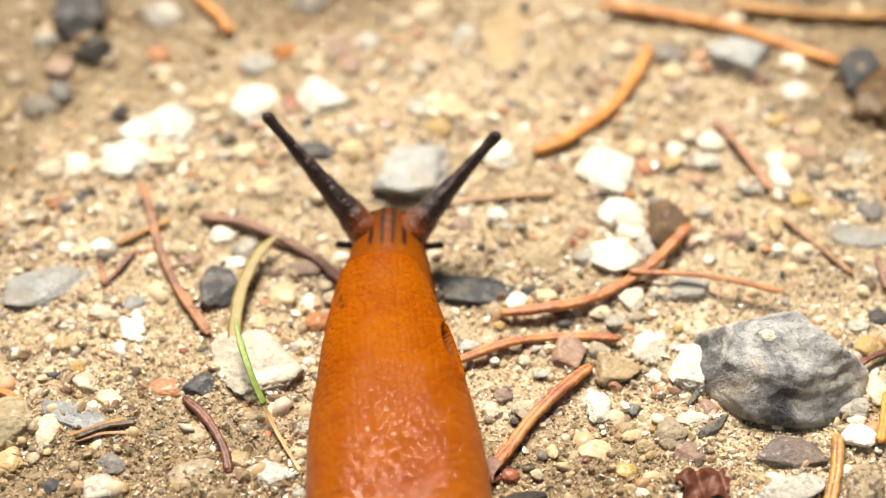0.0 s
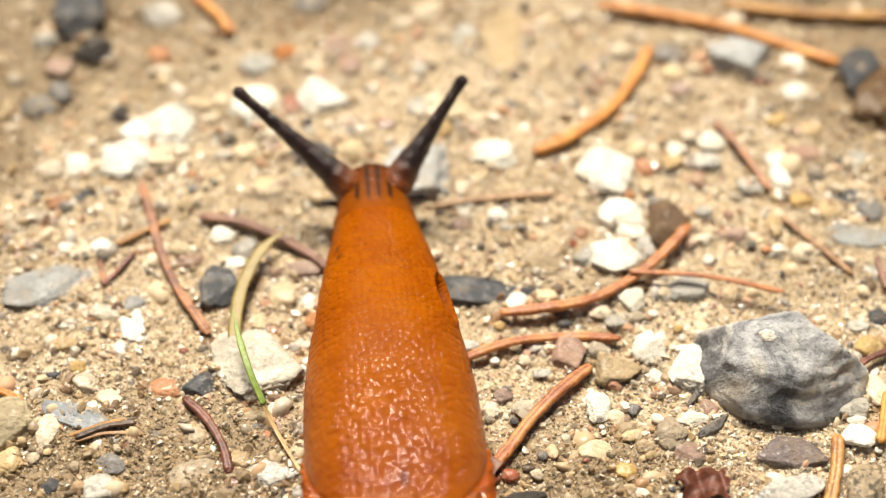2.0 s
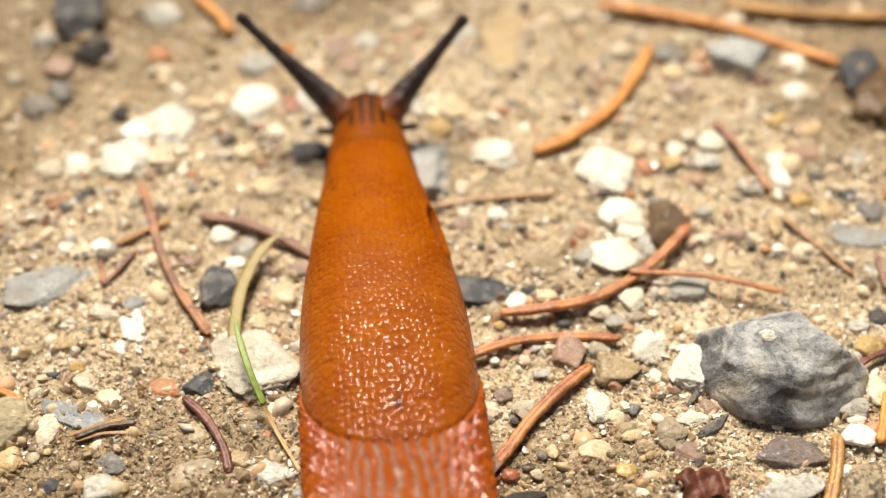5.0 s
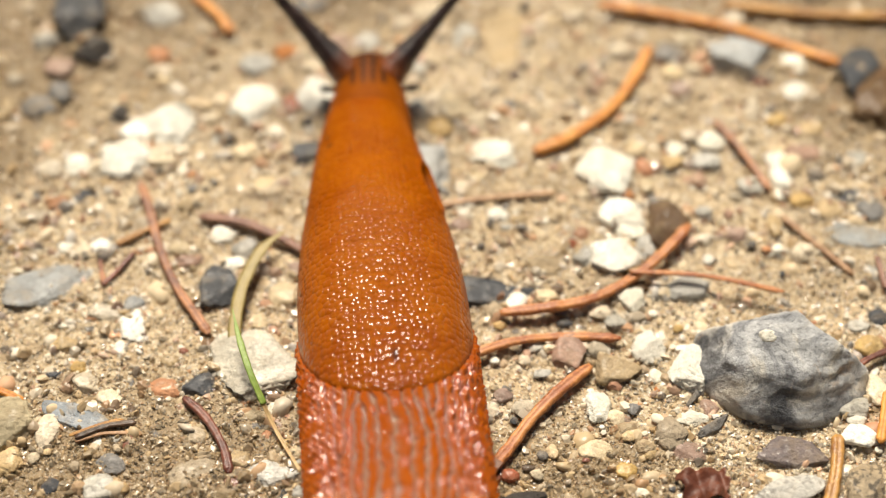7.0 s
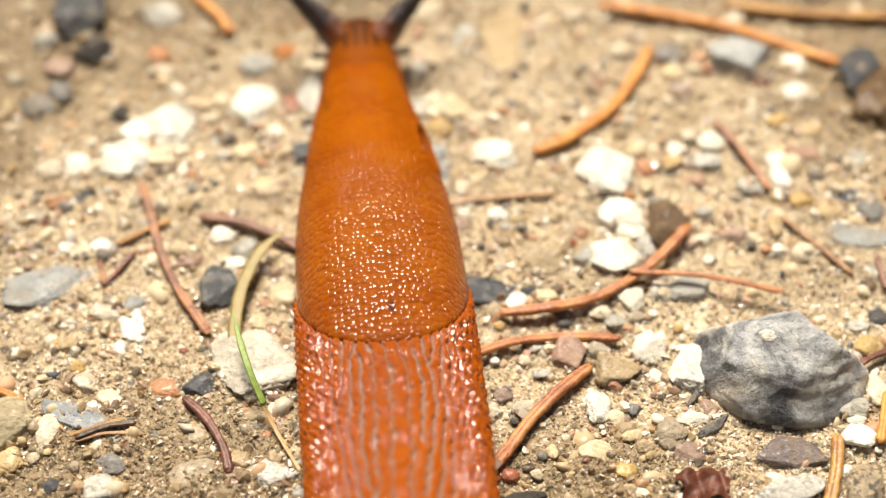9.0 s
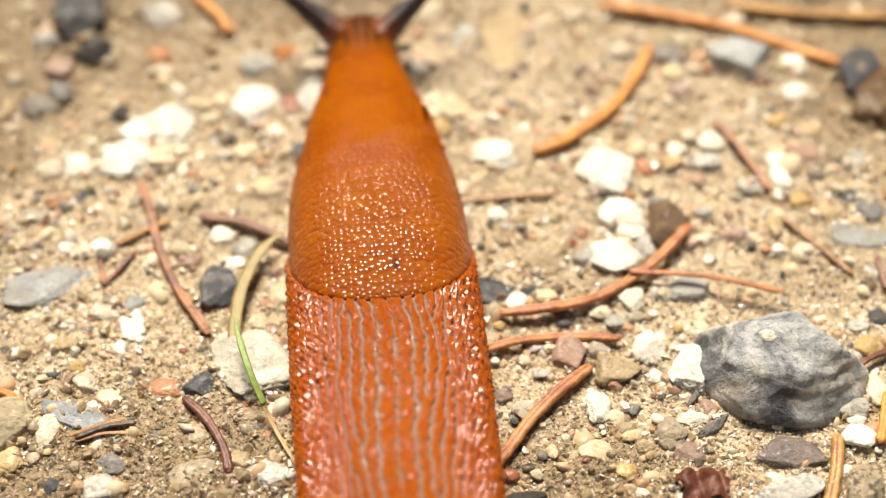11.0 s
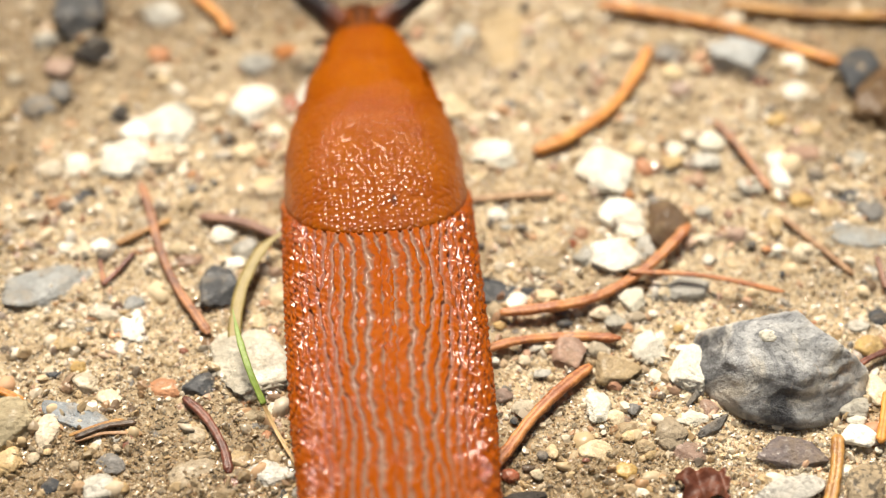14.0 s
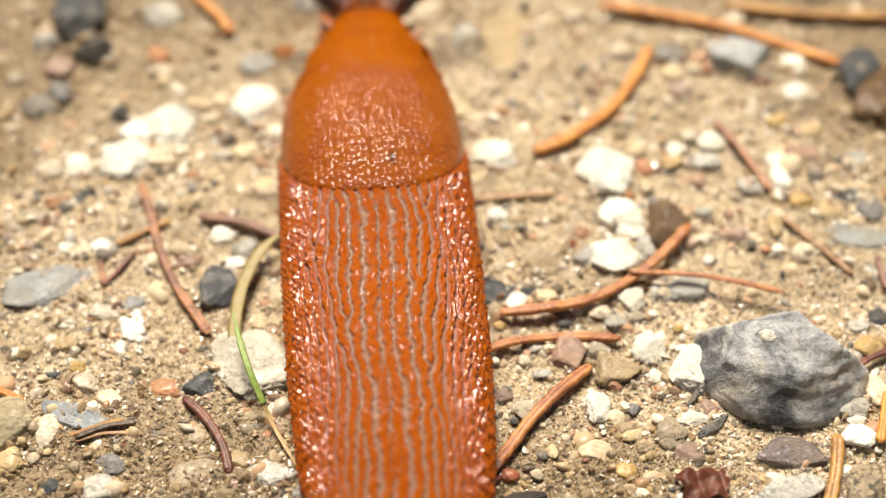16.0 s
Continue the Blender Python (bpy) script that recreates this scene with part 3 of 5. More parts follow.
stone(-29.68, 14.12, 3.04, 2.57, 0.96, 0, "C", "a", 11, 0.4)
stone(-43.24, 11.41, 2.95, 2.87, 1.32, 0, "C", "r", 12, 0.45)
stone(-40.20, 12.00, 3.28, 3.13, 1.43, 0, "W", "r", 13, 0.45)
stone(-26.20, 19.34, 1.68, 1.55, 0.70, 0, "C", "r", 14, 0.53)
stone(-44.71, 27.53, 3.46, 3.19, 1.39, 0, "P", "r", 15, 0.45)
stone(-49.69, 25.75, 2.06, 1.80, 0.79, 0, "C", "r", 16, 0.53)
stone(-49.54, 21.07, 2.03, 2.68, 1.02, 0, "T", "r", 17, 0.45)
stone(-24.64, 16.17, 2.66, 1.86, 0.84, 0, "G", "r", 18, 0.45)
stone(-28.01, 21.53, 4.07, 1.75, 0.78, 0, "Y", "r", 19, 0.45)
stone(-32.29, 25.28, 2.06, 1.97, 0.87, 0, "C", "r", 20, 0.53)
stone(-21.66, 27.51, 4.29, 4.10, 1.79, 0, "L", "r", 21, 0.45)
stone(-18.52, 29.93, 2.93, 2.77, 1.20, 0, "O", "r", 22, 0.45)
stone(-15.09, 27.74, 4.15, 2.37, 1.03, 0, "C", "r", 23, 0.45)
stone(-21.49, 20.79, 5.95, 6.83, 2.98, 0, "W", "r", 24, 0.45)
stone(-17.35, 21.34, 2.03, 3.29, 1.02, 0, "R", "r", 25, 0.45)
stone(-13.99, 22.74, 6.47, 5.64, 2.04, 0, "W", "a", 26, 0.4)
stone(-12.26, 31.16, 4.20, 3.73, 1.61, 0, "P", "r", 27, 0.45)
stone(-8.95, 31.85, 3.16, 3.27, 1.41, 0, "L", "r", 28, 0.45)
stone(-10.81, 27.96, 2.77, 3.61, 1.16, 0, "P", "a", 29, 0.4)
stone(-10.80, 18.82, 2.69, 2.24, 1.00, 0, "C", "r", 30, 0.45)
stone(-10.30, 17.21, 2.00, 2.21, 1.00, 0, "G", "r", 31, 0.53)
stone(-6.77, 18.55, 2.42, 1.41, 0.52, 0, "R", "a", 32, 0.4)
stone(-2.83, 21.06, 2.71, 2.79, 1.25, 0, "L", "r", 33, 0.45)
stone(-1.03, 21.43, 3.39, 4.07, 1.42, 0, "C", "a", 34, 0.4)
stone(-0.38, 17.90, 3.01, 3.44, 1.51, 0, "Y", "r", 35, 0.45)
stone(-3.23, 11.31, 9.17, 9.44, 3.54, 0, "S", "a", 36, 0.4)
stone(-10.01, 14.40, 3.64, 3.51, 1.60, 0, "C", "r", 37, 0.45)
stone(-15.01, 13.78, 5.54, 3.83, 1.75, 0, "D", "r", 38, 0.45)
stone(-22.26, 13.99, 3.63, 2.50, 1.14, 0, "C", "r", 39, 0.45)
stone(-19.17, 14.76, 1.99, 2.01, 0.91, 0, "P", "r", 40, 0.53)
stone(-7.51, 27.63, 2.08, 2.18, 0.95, 0, "C", "r", 41, 0.53)
stone(-5.56, 29.05, 1.39, 1.66, 0.69, 0, "O", "r", 42, 0.53)
stone(-1.63, 37.28, 4.29, 4.36, 1.85, 0, "C", "r", 43, 0.45)
stone(-4.66, 35.40, 2.13, 1.72, 0.73, 0, "C", "r", 44, 0.53)
stone(-15.96, 38.33, 4.30, 2.92, 1.24, 0, "G", "r", 45, 0.45)
stone(-19.39, 8.90, 3.24, 2.42, 1.12, 0, "C", "r", 46, 0.45)
stone(-2.90, 27.63, 2.08, 2.28, 0.99, 0, "L", "r", 47, 0.53)
stone(-0.60, 32.44, 1.76, 1.88, 0.81, 0, "G", "r", 48, 0.53)
stone(2.75, 32.81, 3.52, 5.38, 1.76, 0, "L", "r", 49, 0.45)
stone(6.75, 31.86, 6.31, 11.26, 1.26, 0, "Y", "f", 50, 0.45)
stone(1.03, 20.95, 5.08, 4.49, 1.63, 0, "C", "a", 51, 0.4)
stone(3.58, 19.07, 3.02, 3.02, 1.35, 0, "C", "r", 52, 0.45)
stone(7.48, 21.42, 1.90, 2.10, 0.93, 0, "G", "r", 53, 0.53)
stone(9.72, 20.69, 2.30, 2.26, 1.01, 0, "C", "r", 54, 0.53)
stone(15.24, 21.59, 1.22, 1.23, 0.55, 0, "D", "r", 55, 0.53)
stone(17.78, 10.90, 7.06, 6.96, 3.19, 0, "W", "r", 56, 0.45)
stone(21.28, 14.42, 2.65, 2.51, 1.14, 0, "C", "r", 57, 0.45)
stone(5.39, 13.30, 5.93, 3.93, 1.46, 0, "W", "a", 58, 0.4)
stone(16.20, 15.80, 1.99, 1.69, 0.76, 0, "C", "r", 59, 0.53)
stone(14.52, 20.23, 1.48, 1.56, 0.70, 0, "C", "r", 60, 0.53)
stone(17.86, 27.63, 1.80, 2.00, 0.87, 0, "C", "r", 61, 0.53)
stone(21.01, 30.41, 3.14, 2.78, 1.20, 0, "C", "r", 62, 0.45)
stone(18.30, 14.05, 1.32, 1.17, 0.53, 0, "G", "r", 63, 0.53)
stone(11.96, 28.58, 1.73, 1.83, 0.80, 0, "C", "r", 64, 0.53)
stone(5.60, 24.35, 1.64, 1.78, 0.79, 0, "C", "r", 65, 0.53)
stone(20.98, 20.69, 2.03, 2.09, 0.93, 0, "C", "r", 66, 0.53)
stone(13.24, 35.33, 2.84, 1.91, 0.82, 0, "T", "r", 67, 0.45)
stone(16.02, 36.82, 2.50, 2.41, 1.03, 0, "C", "r", 68, 0.45)
stone(16.13, 26.21, 1.38, 1.63, 0.69, 0, "C", "r", 69, 0.53)
stone(18.04, 25.27, 2.06, 1.43, 0.63, 0, "P", "r", 70, 0.53)
stone(34.64, 28.4, 7.5, 6.6, 3.80, 0, "S", "a", 77, 0.4)
stone(26.61, 29.92, 4.18, 3.23, 1.40, 0, "G", "r", 72, 0.45)
stone(28.83, 32.35, 3.51, 2.81, 1.21, 0, "C", "r", 73, 0.45)
stone(40.95, 28.00, 2.91, 3.71, 1.45, 0, "W", "r", 74, 0.45)
stone(40.34, 23.52, 3.82, 3.02, 1.33, 0, "W", "r", 75, 0.45)
stone(27.37, 23.80, 2.73, 2.84, 1.26, 0, "P", "r", 76, 0.45)
stone(26.65, 26.60, 2.76, 2.71, 1.19, 0, "C", "r", 77, 0.45)
stone(29.37, 27.55, 2.49, 2.37, 1.03, 0, "C", "r", 78, 0.45)
stone(36.65, 25.21, 2.75, 1.97, 0.87, 0, "R", "r", 79, 0.45)
stone(49.4, 21.6, 6.8, 9.6, 4.2, 0, "B", "a", 80, 0.4)
stone(48.2, 26.0, 5.4, 8.6, 4.0, 0, "D", "a", 332, 0.45)
stone(29.98, 15.72, 3.32, 2.70, 1.22, 0, "W", "r", 81, 0.45)
stone(25.90, 14.50, 2.38, 2.51, 1.14, 0, "W", "r", 82, 0.53)
stone(25.40, 12.53, 2.63, 2.15, 0.98, 0, "Y", "r", 83, 0.45)
stone(29.16, 12.70, 3.29, 2.48, 1.13, 0, "L", "r", 84, 0.45)
stone(39.92, 13.54, 4.35, 3.00, 1.36, 0, "P", "r", 85, 0.45)
stone(36.93, 12.26, 2.63, 3.18, 1.31, 0, "W", "r", 86, 0.45)
stone(41.74, 17.48, 3.34, 2.56, 1.15, 0, "Y", "r", 87, 0.45)
stone(37.78, 18.81, 2.69, 2.58, 1.16, 0, "Y", "r", 88, 0.45)
stone(27.68, 16.68, 2.00, 2.12, 0.96, 0, "C", "r", 89, 0.53)
stone(45.75, 12.70, 2.63, 2.48, 1.13, 0, "L", "r", 90, 0.45)
stone(35.18, 21.07, 2.03, 3.69, 1.02, 0, "C", "r", 91, 0.45)
stone(34.97, 36.31, 2.56, 4.01, 1.28, 0, "C", "r", 92, 0.45)
stone(39.85, 29.54, 1.67, 1.84, 0.80, 0, "C", "r", 93, 0.53)
stone(44.15, 12.35, 1.58, 1.83, 0.79, 0, "D", "r", 94, 0.53)
stone(-44.23, 7.72, 1.03, 2.03, 0.52, 0, "G", "r", 95, 0.53)
stone(-38.94, 7.41, 2.71, 2.24, 1.04, 0, "D", "r", 96, 0.45)
stone(-41.56, 6.43, 2.57, 2.07, 0.96, 0, "O", "r", 97, 0.45)
stone(-37.19, 5.67, 1.03, 1.11, 0.51, 0, "W", "r", 98, 0.53)
stone(-36.14, 0.18, 2.64, 2.59, 1.23, 0, "W", "r", 99, 0.45)
stone(-39.94, 0.26, 1.76, 1.83, 0.87, 0, "W", "r", 100, 0.53)
stone(-38.16, -0.44, 1.88, 1.97, 0.94, 0, "C", "r", 101, 0.53)
stone(-32.73, -7.10, 4.28, 2.57, 0.80, 0, "S", "f", 102, 0.45)
stone(-22.97, -5.31, 5.18, 6.07, 2.17, 0, "D", "a", 103, 0.4)
stone(-32.98, 6.25, 1.28, 1.62, 0.64, 0, "C", "r", 104, 0.53)
stone(-43.98, 0.49, 1.89, 1.53, 0.72, 0, "P", "r", 105, 0.53)
stone(-44.96, -0.85, 1.00, 0.76, 0.36, 0, "R", "r", 106, 0.53)
stone(-30.87, -1.49, 2.12, 2.01, 0.78, 0, "C", "a", 107, 0.48000000000000004)
stone(-31.90, -0.38, 1.25, 1.06, 0.50, 0, "O", "r", 108, 0.53)
stone(-26.98, -1.66, 3.12, 1.66, 0.79, 0, "P", "r", 109, 0.45)
stone(-27.75, 0.04, 3.14, 1.83, 0.87, 0, "C", "r", 110, 0.45)
stone(-34.37, -8.77, 4.26, 2.50, 1.00, 0, "C", "a", 111, 0.4)
stone(-31.72, -10.53, 3.02, 3.83, 1.27, 0, "W", "a", 112, 0.4)
stone(-38.52, -10.15, 1.81, 0.73, 0.29, 0, "W", "a", 113, 0.48000000000000004)
stone(-26.08, -4.89, 1.11, 1.18, 0.56, 0, "Y", "r", 114, 0.53)
stone(-25.26, -7.36, 0.86, 1.03, 0.43, 0, "W", "r", 115, 0.53)
stone(-27.39, 8.55, 1.17, 1.29, 0.58, 0, "G", "r", 116, 0.53)
stone(-27.60, 10.64, 1.57, 1.31, 0.60, 0, "O", "r", 117, 0.53)
stone(-23.42, 1.92, 2.78, 2.47, 1.16, 0, "W", "r", 118, 0.45)
stone(-21.03, -0.17, 2.76, 2.80, 1.09, 0, "L", "a", 119, 0.4)
stone(-21.71, -2.16, 2.49, 2.00, 0.78, 0, "W", "a", 120, 0.4)
stone(-31.76, 8.97, 1.30, 1.13, 0.52, 0, "O", "r", 121, 0.53)
stone(-30.21, 6.08, 1.41, 1.43, 0.66, 0, "C", "r", 122, 0.53)
stone(-27.75, 6.02, 1.93, 2.06, 0.96, 0, "T", "r", 123, 0.45)
stone(-46.22, 3.19, 2.54, 2.33, 1.10, 0, "T", "r", 124, 0.45)
stone(-43.99, 4.40, 3.83, 2.35, 1.10, 0, "T", "r", 125, 0.45)
stone(-32.35, 3.53, 3.82, 1.56, 0.73, 0, "T", "r", 126, 0.45)
stone(-41.83, 4.06, 1.53, 1.56, 0.73, 0, "P", "r", 127, 0.53)
stone(-28.36, -5.46, 2.46, 1.47, 0.71, 0, "T", "r", 128, 0.45)
stone(-13.77, 7.65, 3.55, 2.72, 1.26, 0, "Y", "r", 129, 0.45)
stone(-18.72, 8.07, 3.88, 2.57, 1.19, 0, "T", "r", 130, 0.45)
stone(-19.54, 11.00, 1.96, 2.13, 0.98, 0, "T", "r", 131, 0.45)
stone(-16.48, -6.13, 2.95, 3.63, 1.24, 0, "C", "a", 132, 0.4)
stone(-18.26, -7.50, 1.47, 1.45, 0.70, 0, "O", "r", 133, 0.53)
stone(-13.92, -7.16, 1.47, 2.12, 0.62, 0, "W", "a", 134, 0.48000000000000004)
stone(-12.80, -9.76, 2.66, 2.57, 1.25, 0, "O", "r", 135, 0.45)
stone(-14.43, -2.90, 3.73, 2.24, 1.07, 0, "P", "r", 136, 0.45)
stone(-12.28, -4.89, 1.85, 1.48, 0.71, 0, "C", "r", 137, 0.53)
stone(-11.43, -6.66, 2.21, 1.60, 0.78, 0, "T", "r", 138, 0.45)
stone(-14.02, -5.27, 1.60, 1.03, 0.50, 0, "B", "r", 139, 0.53)
stone(-18.69, -9.69, 1.82, 2.18, 0.91, 0, "C", "r", 140, 0.53)
stone(2.07, 5.03, 2.30, 2.05, 0.96, 0, "W", "r", 141, 0.53)
stone(1.94, 3.35, 2.42, 2.34, 1.10, 0, "P", "r", 142, 0.45)
stone(5.84, 4.72, 2.56, 2.20, 1.03, 0, "W", "r", 143, 0.45)
stone(5.02, 6.49, 1.41, 1.78, 0.71, 0, "C", "r", 144, 0.53)
stone(7.94, 5.67, 1.79, 1.26, 0.59, 0, "C", "r", 145, 0.53)
stone(8.14, 4.22, 1.79, 1.41, 0.66, 0, "Y", "r", 146, 0.53)
stone(6.71, 3.09, 1.27, 1.09, 0.51, 0, "L", "r", 147, 0.53)
stone(8.49, 1.82, 1.90, 1.39, 0.65, 0, "B", "r", 148, 0.53)
stone(19.19, 4.34, 5.11, 4.86, 2.28, 0, "W", "r", 149, 0.45)
stone(19.79, 2.51, 3.55, 2.70, 1.04, 0, "W", "a", 150, 0.4)
stone(17.96, -1.25, 6.00, 4.95, 1.93, 0, "W", "a", 151, 0.4)
stone(21.44, 0.42, 2.14, 3.16, 1.07, 0, "L", "r", 152, 0.45)
stone(23.96, 3.37, 5.09, 6.82, 2.14, 0, "B", "a", 153, 0.4)
stone(14.71, 2.07, 1.90, 2.01, 0.95, 0, "O", "r", 154, 0.53)
stone(13.67, 0.72, 1.51, 1.53, 0.72, 0, "R", "r", 155, 0.53)
stone(15.00, -1.15, 2.88, 3.03, 1.44, 0, "L", "r", 156, 0.45)
stone(10.55, -2.31, 4.11, 3.30, 1.58, 0, "Y", "r", 157, 0.45)
stone(9.48, -4.29, 1.85, 1.48, 0.71, 0, "W", "r", 158, 0.53)
stone(7.68, -7.22, 2.45, 2.38, 0.95, 0, "W", "a", 159, 0.4)
stone(10.68, -6.44, 2.45, 1.75, 0.85, 0, "C", "r", 160, 0.45)
stone(11.84, -5.42, 1.48, 1.18, 0.57, 0, "B", "r", 161, 0.53)
stone(20.31, -5.01, 3.08, 1.62, 0.78, 0, "B", "r", 162, 0.45)
stone(19.32, -7.17, 3.06, 3.12, 1.24, 0, "W", "a", 163, 0.4)
stone(21.49, -8.61, 0.97, 1.01, 0.49, 0, "W", "r", 164, 0.53)
stone(13.68, -8.39, 1.46, 1.15, 0.56, 0, "W", "r", 165, 0.53)
stone(16.11, -8.43, 2.43, 1.87, 0.91, 0, "C", "r", 166, 0.45)
stone(19.71, -9.16, 2.43, 1.44, 0.70, 0, "T", "r", 167, 0.45)
stone(5.82, -9.99, 1.57, 1.43, 0.70, 0, "Y", "r", 168, 0.53)
stone(5.10, -8.29, 1.83, 2.20, 0.91, 0, "T", "r", 169, 0.45)
stone(12.05, -8.50, 2.43, 1.03, 0.41, 0, "G", "a", 170, 0.4)
stone(14.26, -3.00, 0.87, 0.90, 0.43, 0, "W", "r", 171, 0.53)
stone(15.44, 7.73, 1.94, 1.60, 0.74, 0, "C", "r", 172, 0.53)
stone(20.05, 7.72, 1.68, 1.28, 0.59, 0, "O", "r", 173, 0.53)
stone(22.31, 8.97, 1.56, 2.16, 0.78, 0, "C", "r", 174, 0.53)
stone(4.09, 10.17, 2.61, 1.95, 0.90, 0, "C", "r", 175, 0.45)
stone(2.22, 8.97, 1.95, 1.45, 0.67, 0, "C", "r", 176, 0.53)
stone(17.64, -9.75, 2.42, 2.14, 1.04, 0, "L", "r", 177, 0.45)
stone(16.82, 5.22, 1.54, 2.47, 0.77, 0, "T", "r", 178, 0.45)
stone(10.70, 4.42, 1.02, 1.98, 0.51, 0, "T", "r", 179, 0.45)
stone(17.10, -4.71, 2.47, 1.48, 0.71, 0, "T", "r", 180, 0.45)
stone(22.89, -5.77, 2.46, 1.91, 0.92, 0, "C", "r", 181, 0.45)
stone(5.14, -0.30, 1.00, 0.76, 0.36, 0, "B", "r", 182, 0.53)
stone(12.45, -9.85, 1.82, 1.00, 0.49, 0, "D", "r", 183, 0.53)
stone(25.24, -5.52, 4.92, 2.85, 1.13, 0, "L", "a", 184, 0.4)
stone(38.98, 6.83, 2.83, 2.39, 1.11, 0, "Y", "r", 185, 0.45)
stone(41.83, 5.36, 3.33, 2.84, 1.33, 0, "Y", "r", 186, 0.45)
stone(44.29, 7.42, 5.42, 2.13, 0.80, 0, "D", "f", 187, 0.45)
stone(46.02, 4.99, 2.94, 2.90, 1.11, 0, "G", "a", 188, 0.4)
stone(33.72, 8.90, 3.24, 2.42, 1.12, 0, "L", "r", 189, 0.45)
stone(27.95, 9.81, 1.95, 2.11, 0.97, 0, "P", "r", 190, 0.53)
stone(37.12, 10.40, 2.61, 4.26, 1.30, 0, "W", "r", 191, 0.45)
stone(36.66, 7.72, 1.29, 1.82, 0.65, 0, "W", "r", 192, 0.53)
stone(44.34, 2.01, 6.96, 4.10, 0.80, 0, "S", "f", 193, 0.45)
stone(44.70, -3.14, 1.74, 2.46, 0.87, 0, "L", "r", 194, 0.53)
stone(44.44, -5.04, 1.48, 1.80, 0.74, 0, "B", "r", 195, 0.53)
stone(38.10, -0.37, 2.76, 2.74, 1.30, 0, "C", "r", 196, 0.45)
stone(35.36, 0.09, 1.26, 1.55, 0.63, 0, "W", "r", 197, 0.53)
stone(34.27, 0.01, 1.13, 0.76, 0.36, 0, "O", "r", 198, 0.53)
stone(32.74, 0.72, 1.13, 1.07, 0.51, 0, "D", "r", 199, 0.53)
stone(35.51, -3.31, 0.62, 0.93, 0.31, 0, "D", "r", 200, 0.53)
stone(31.08, 2.00, 2.53, 2.01, 0.95, 0, "P", "r", 201, 0.45)
stone(30.81, 4.86, 1.28, 1.26, 0.59, 0, "O", "r", 202, 0.53)
stone(28.11, 5.27, 1.92, 1.58, 0.74, 0, "L", "r", 203, 0.53)
stone(28.02, -1.46, 1.25, 1.54, 0.62, 0, "W", "r", 204, 0.53)
stone(35.45, 3.20, 1.65, 3.28, 0.83, 0, "T", "r", 205, 0.45)
stone(44.40, -9.11, 1.94, 2.17, 0.97, 0, "D", "r", 206, 0.53)
stone(36.21, -8.97, 1.46, 1.29, 0.63, 0, "O", "r", 207, 0.53)
stone(23.92, -10.57, 1.21, 1.00, 0.49, 0, "Y", "r", 208, 0.53)
stone(42.36, -10.25, 2.42, 1.57, 0.76, 0, "L", "r", 209, 0.45)
stone(23.89, -1.08, 1.00, 1.57, 0.50, 0, "C", "r", 210, 0.53)
stone(-42.34, -22.40, 6.23, 6.63, 3.11, 0, "N", "r", 211, 0.45)
stone(-38.25, -23.12, 2.41, 4.07, 1.21, 0, "C", "r", 212, 0.45)
stone(-37.99, -25.21, 0.85, 1.19, 0.43, 0, "Y", "r", 213, 0.53)
stone(-41.47, -26.64, 2.83, 3.14, 1.19, 0, "Y", "a", 214, 0.4)
stone(-39.16, -26.04, 1.14, 1.58, 0.57, 0, "C", "r", 215, 0.53)
stone(-37.04, -29.31, 2.02, 1.76, 0.90, 0, "D", "r", 216, 0.53)
stone(-38.14, -12.64, 3.11, 1.86, 0.75, 0, "Y", "a", 217, 0.4)
stone(-42.56, -13.63, 1.19, 1.26, 0.60, 0, "C", "r", 218, 0.53)
stone(-32.56, -13.14, 1.31, 2.03, 0.66, 0, "W", "r", 219, 0.53)
stone(-38.75, -16.29, 1.77, 0.96, 0.48, 0, "D", "r", 220, 0.53)
stone(-35.50, -17.27, 3.29, 2.77, 1.14, 0, "C", "a", 221, 0.4)
stone(-32.72, -19.29, 2.57, 2.19, 0.90, 0, "C", "a", 222, 0.4)
stone(-30.76, -17.25, 0.94, 1.85, 0.47, 0, "G", "r", 223, 0.53)
stone(-36.35, -15.38, 1.78, 1.65, 0.82, 0, "Y", "r", 224, 0.53)
stone(-27.45, -18.19, 3.52, 2.57, 1.28, 0, "O", "r", 225, 0.45)
stone(-24.24, -17.83, 3.64, 3.31, 1.36, 0, "D", "a", 226, 0.4)
stone(-25.41, -20.29, 1.51, 1.20, 0.60, 0, "O", "r", 227, 0.53)
stone(-27.39, -14.68, 1.78, 1.66, 0.82, 0, "Y", "r", 228, 0.53)
stone(-26.10, -13.43, 0.96, 0.84, 0.41, 0, "R", "r", 229, 0.53)
stone(-23.62, -12.56, 1.92, 2.12, 0.96, 0, "B", "r", 230, 0.53)
stone(-18.53, -15.47, 9.78, 9.27, 3.00, 0, "I", "a", 231, 0.4)
stone(-30.17, -24.37, 1.60, 2.13, 0.80, 0, "R", "r", 232, 0.53)
stone(-31.48, -23.87, 1.03, 1.76, 0.43, 0, "L", "a", 233, 0.48000000000000004)
stone(-33.29, -24.24, 1.03, 1.19, 0.51, 0, "W", "r", 234, 0.53)
stone(-34.13, -25.28, 0.91, 0.77, 0.39, 0, "Y", "r", 235, 0.53)
stone(-31.75, -26.80, 3.17, 2.56, 1.30, 0, "G", "r", 236, 0.45)
stone(-32.38, -29.66, 3.25, 3.18, 1.35, 0, "L", "a", 237, 0.4)
stone(-27.81, -23.53, 1.15, 1.32, 0.57, 0, "G", "r", 238, 0.53)
stone(-25.21, -22.29, 1.15, 0.79, 0.40, 0, "D", "r", 239, 0.53)
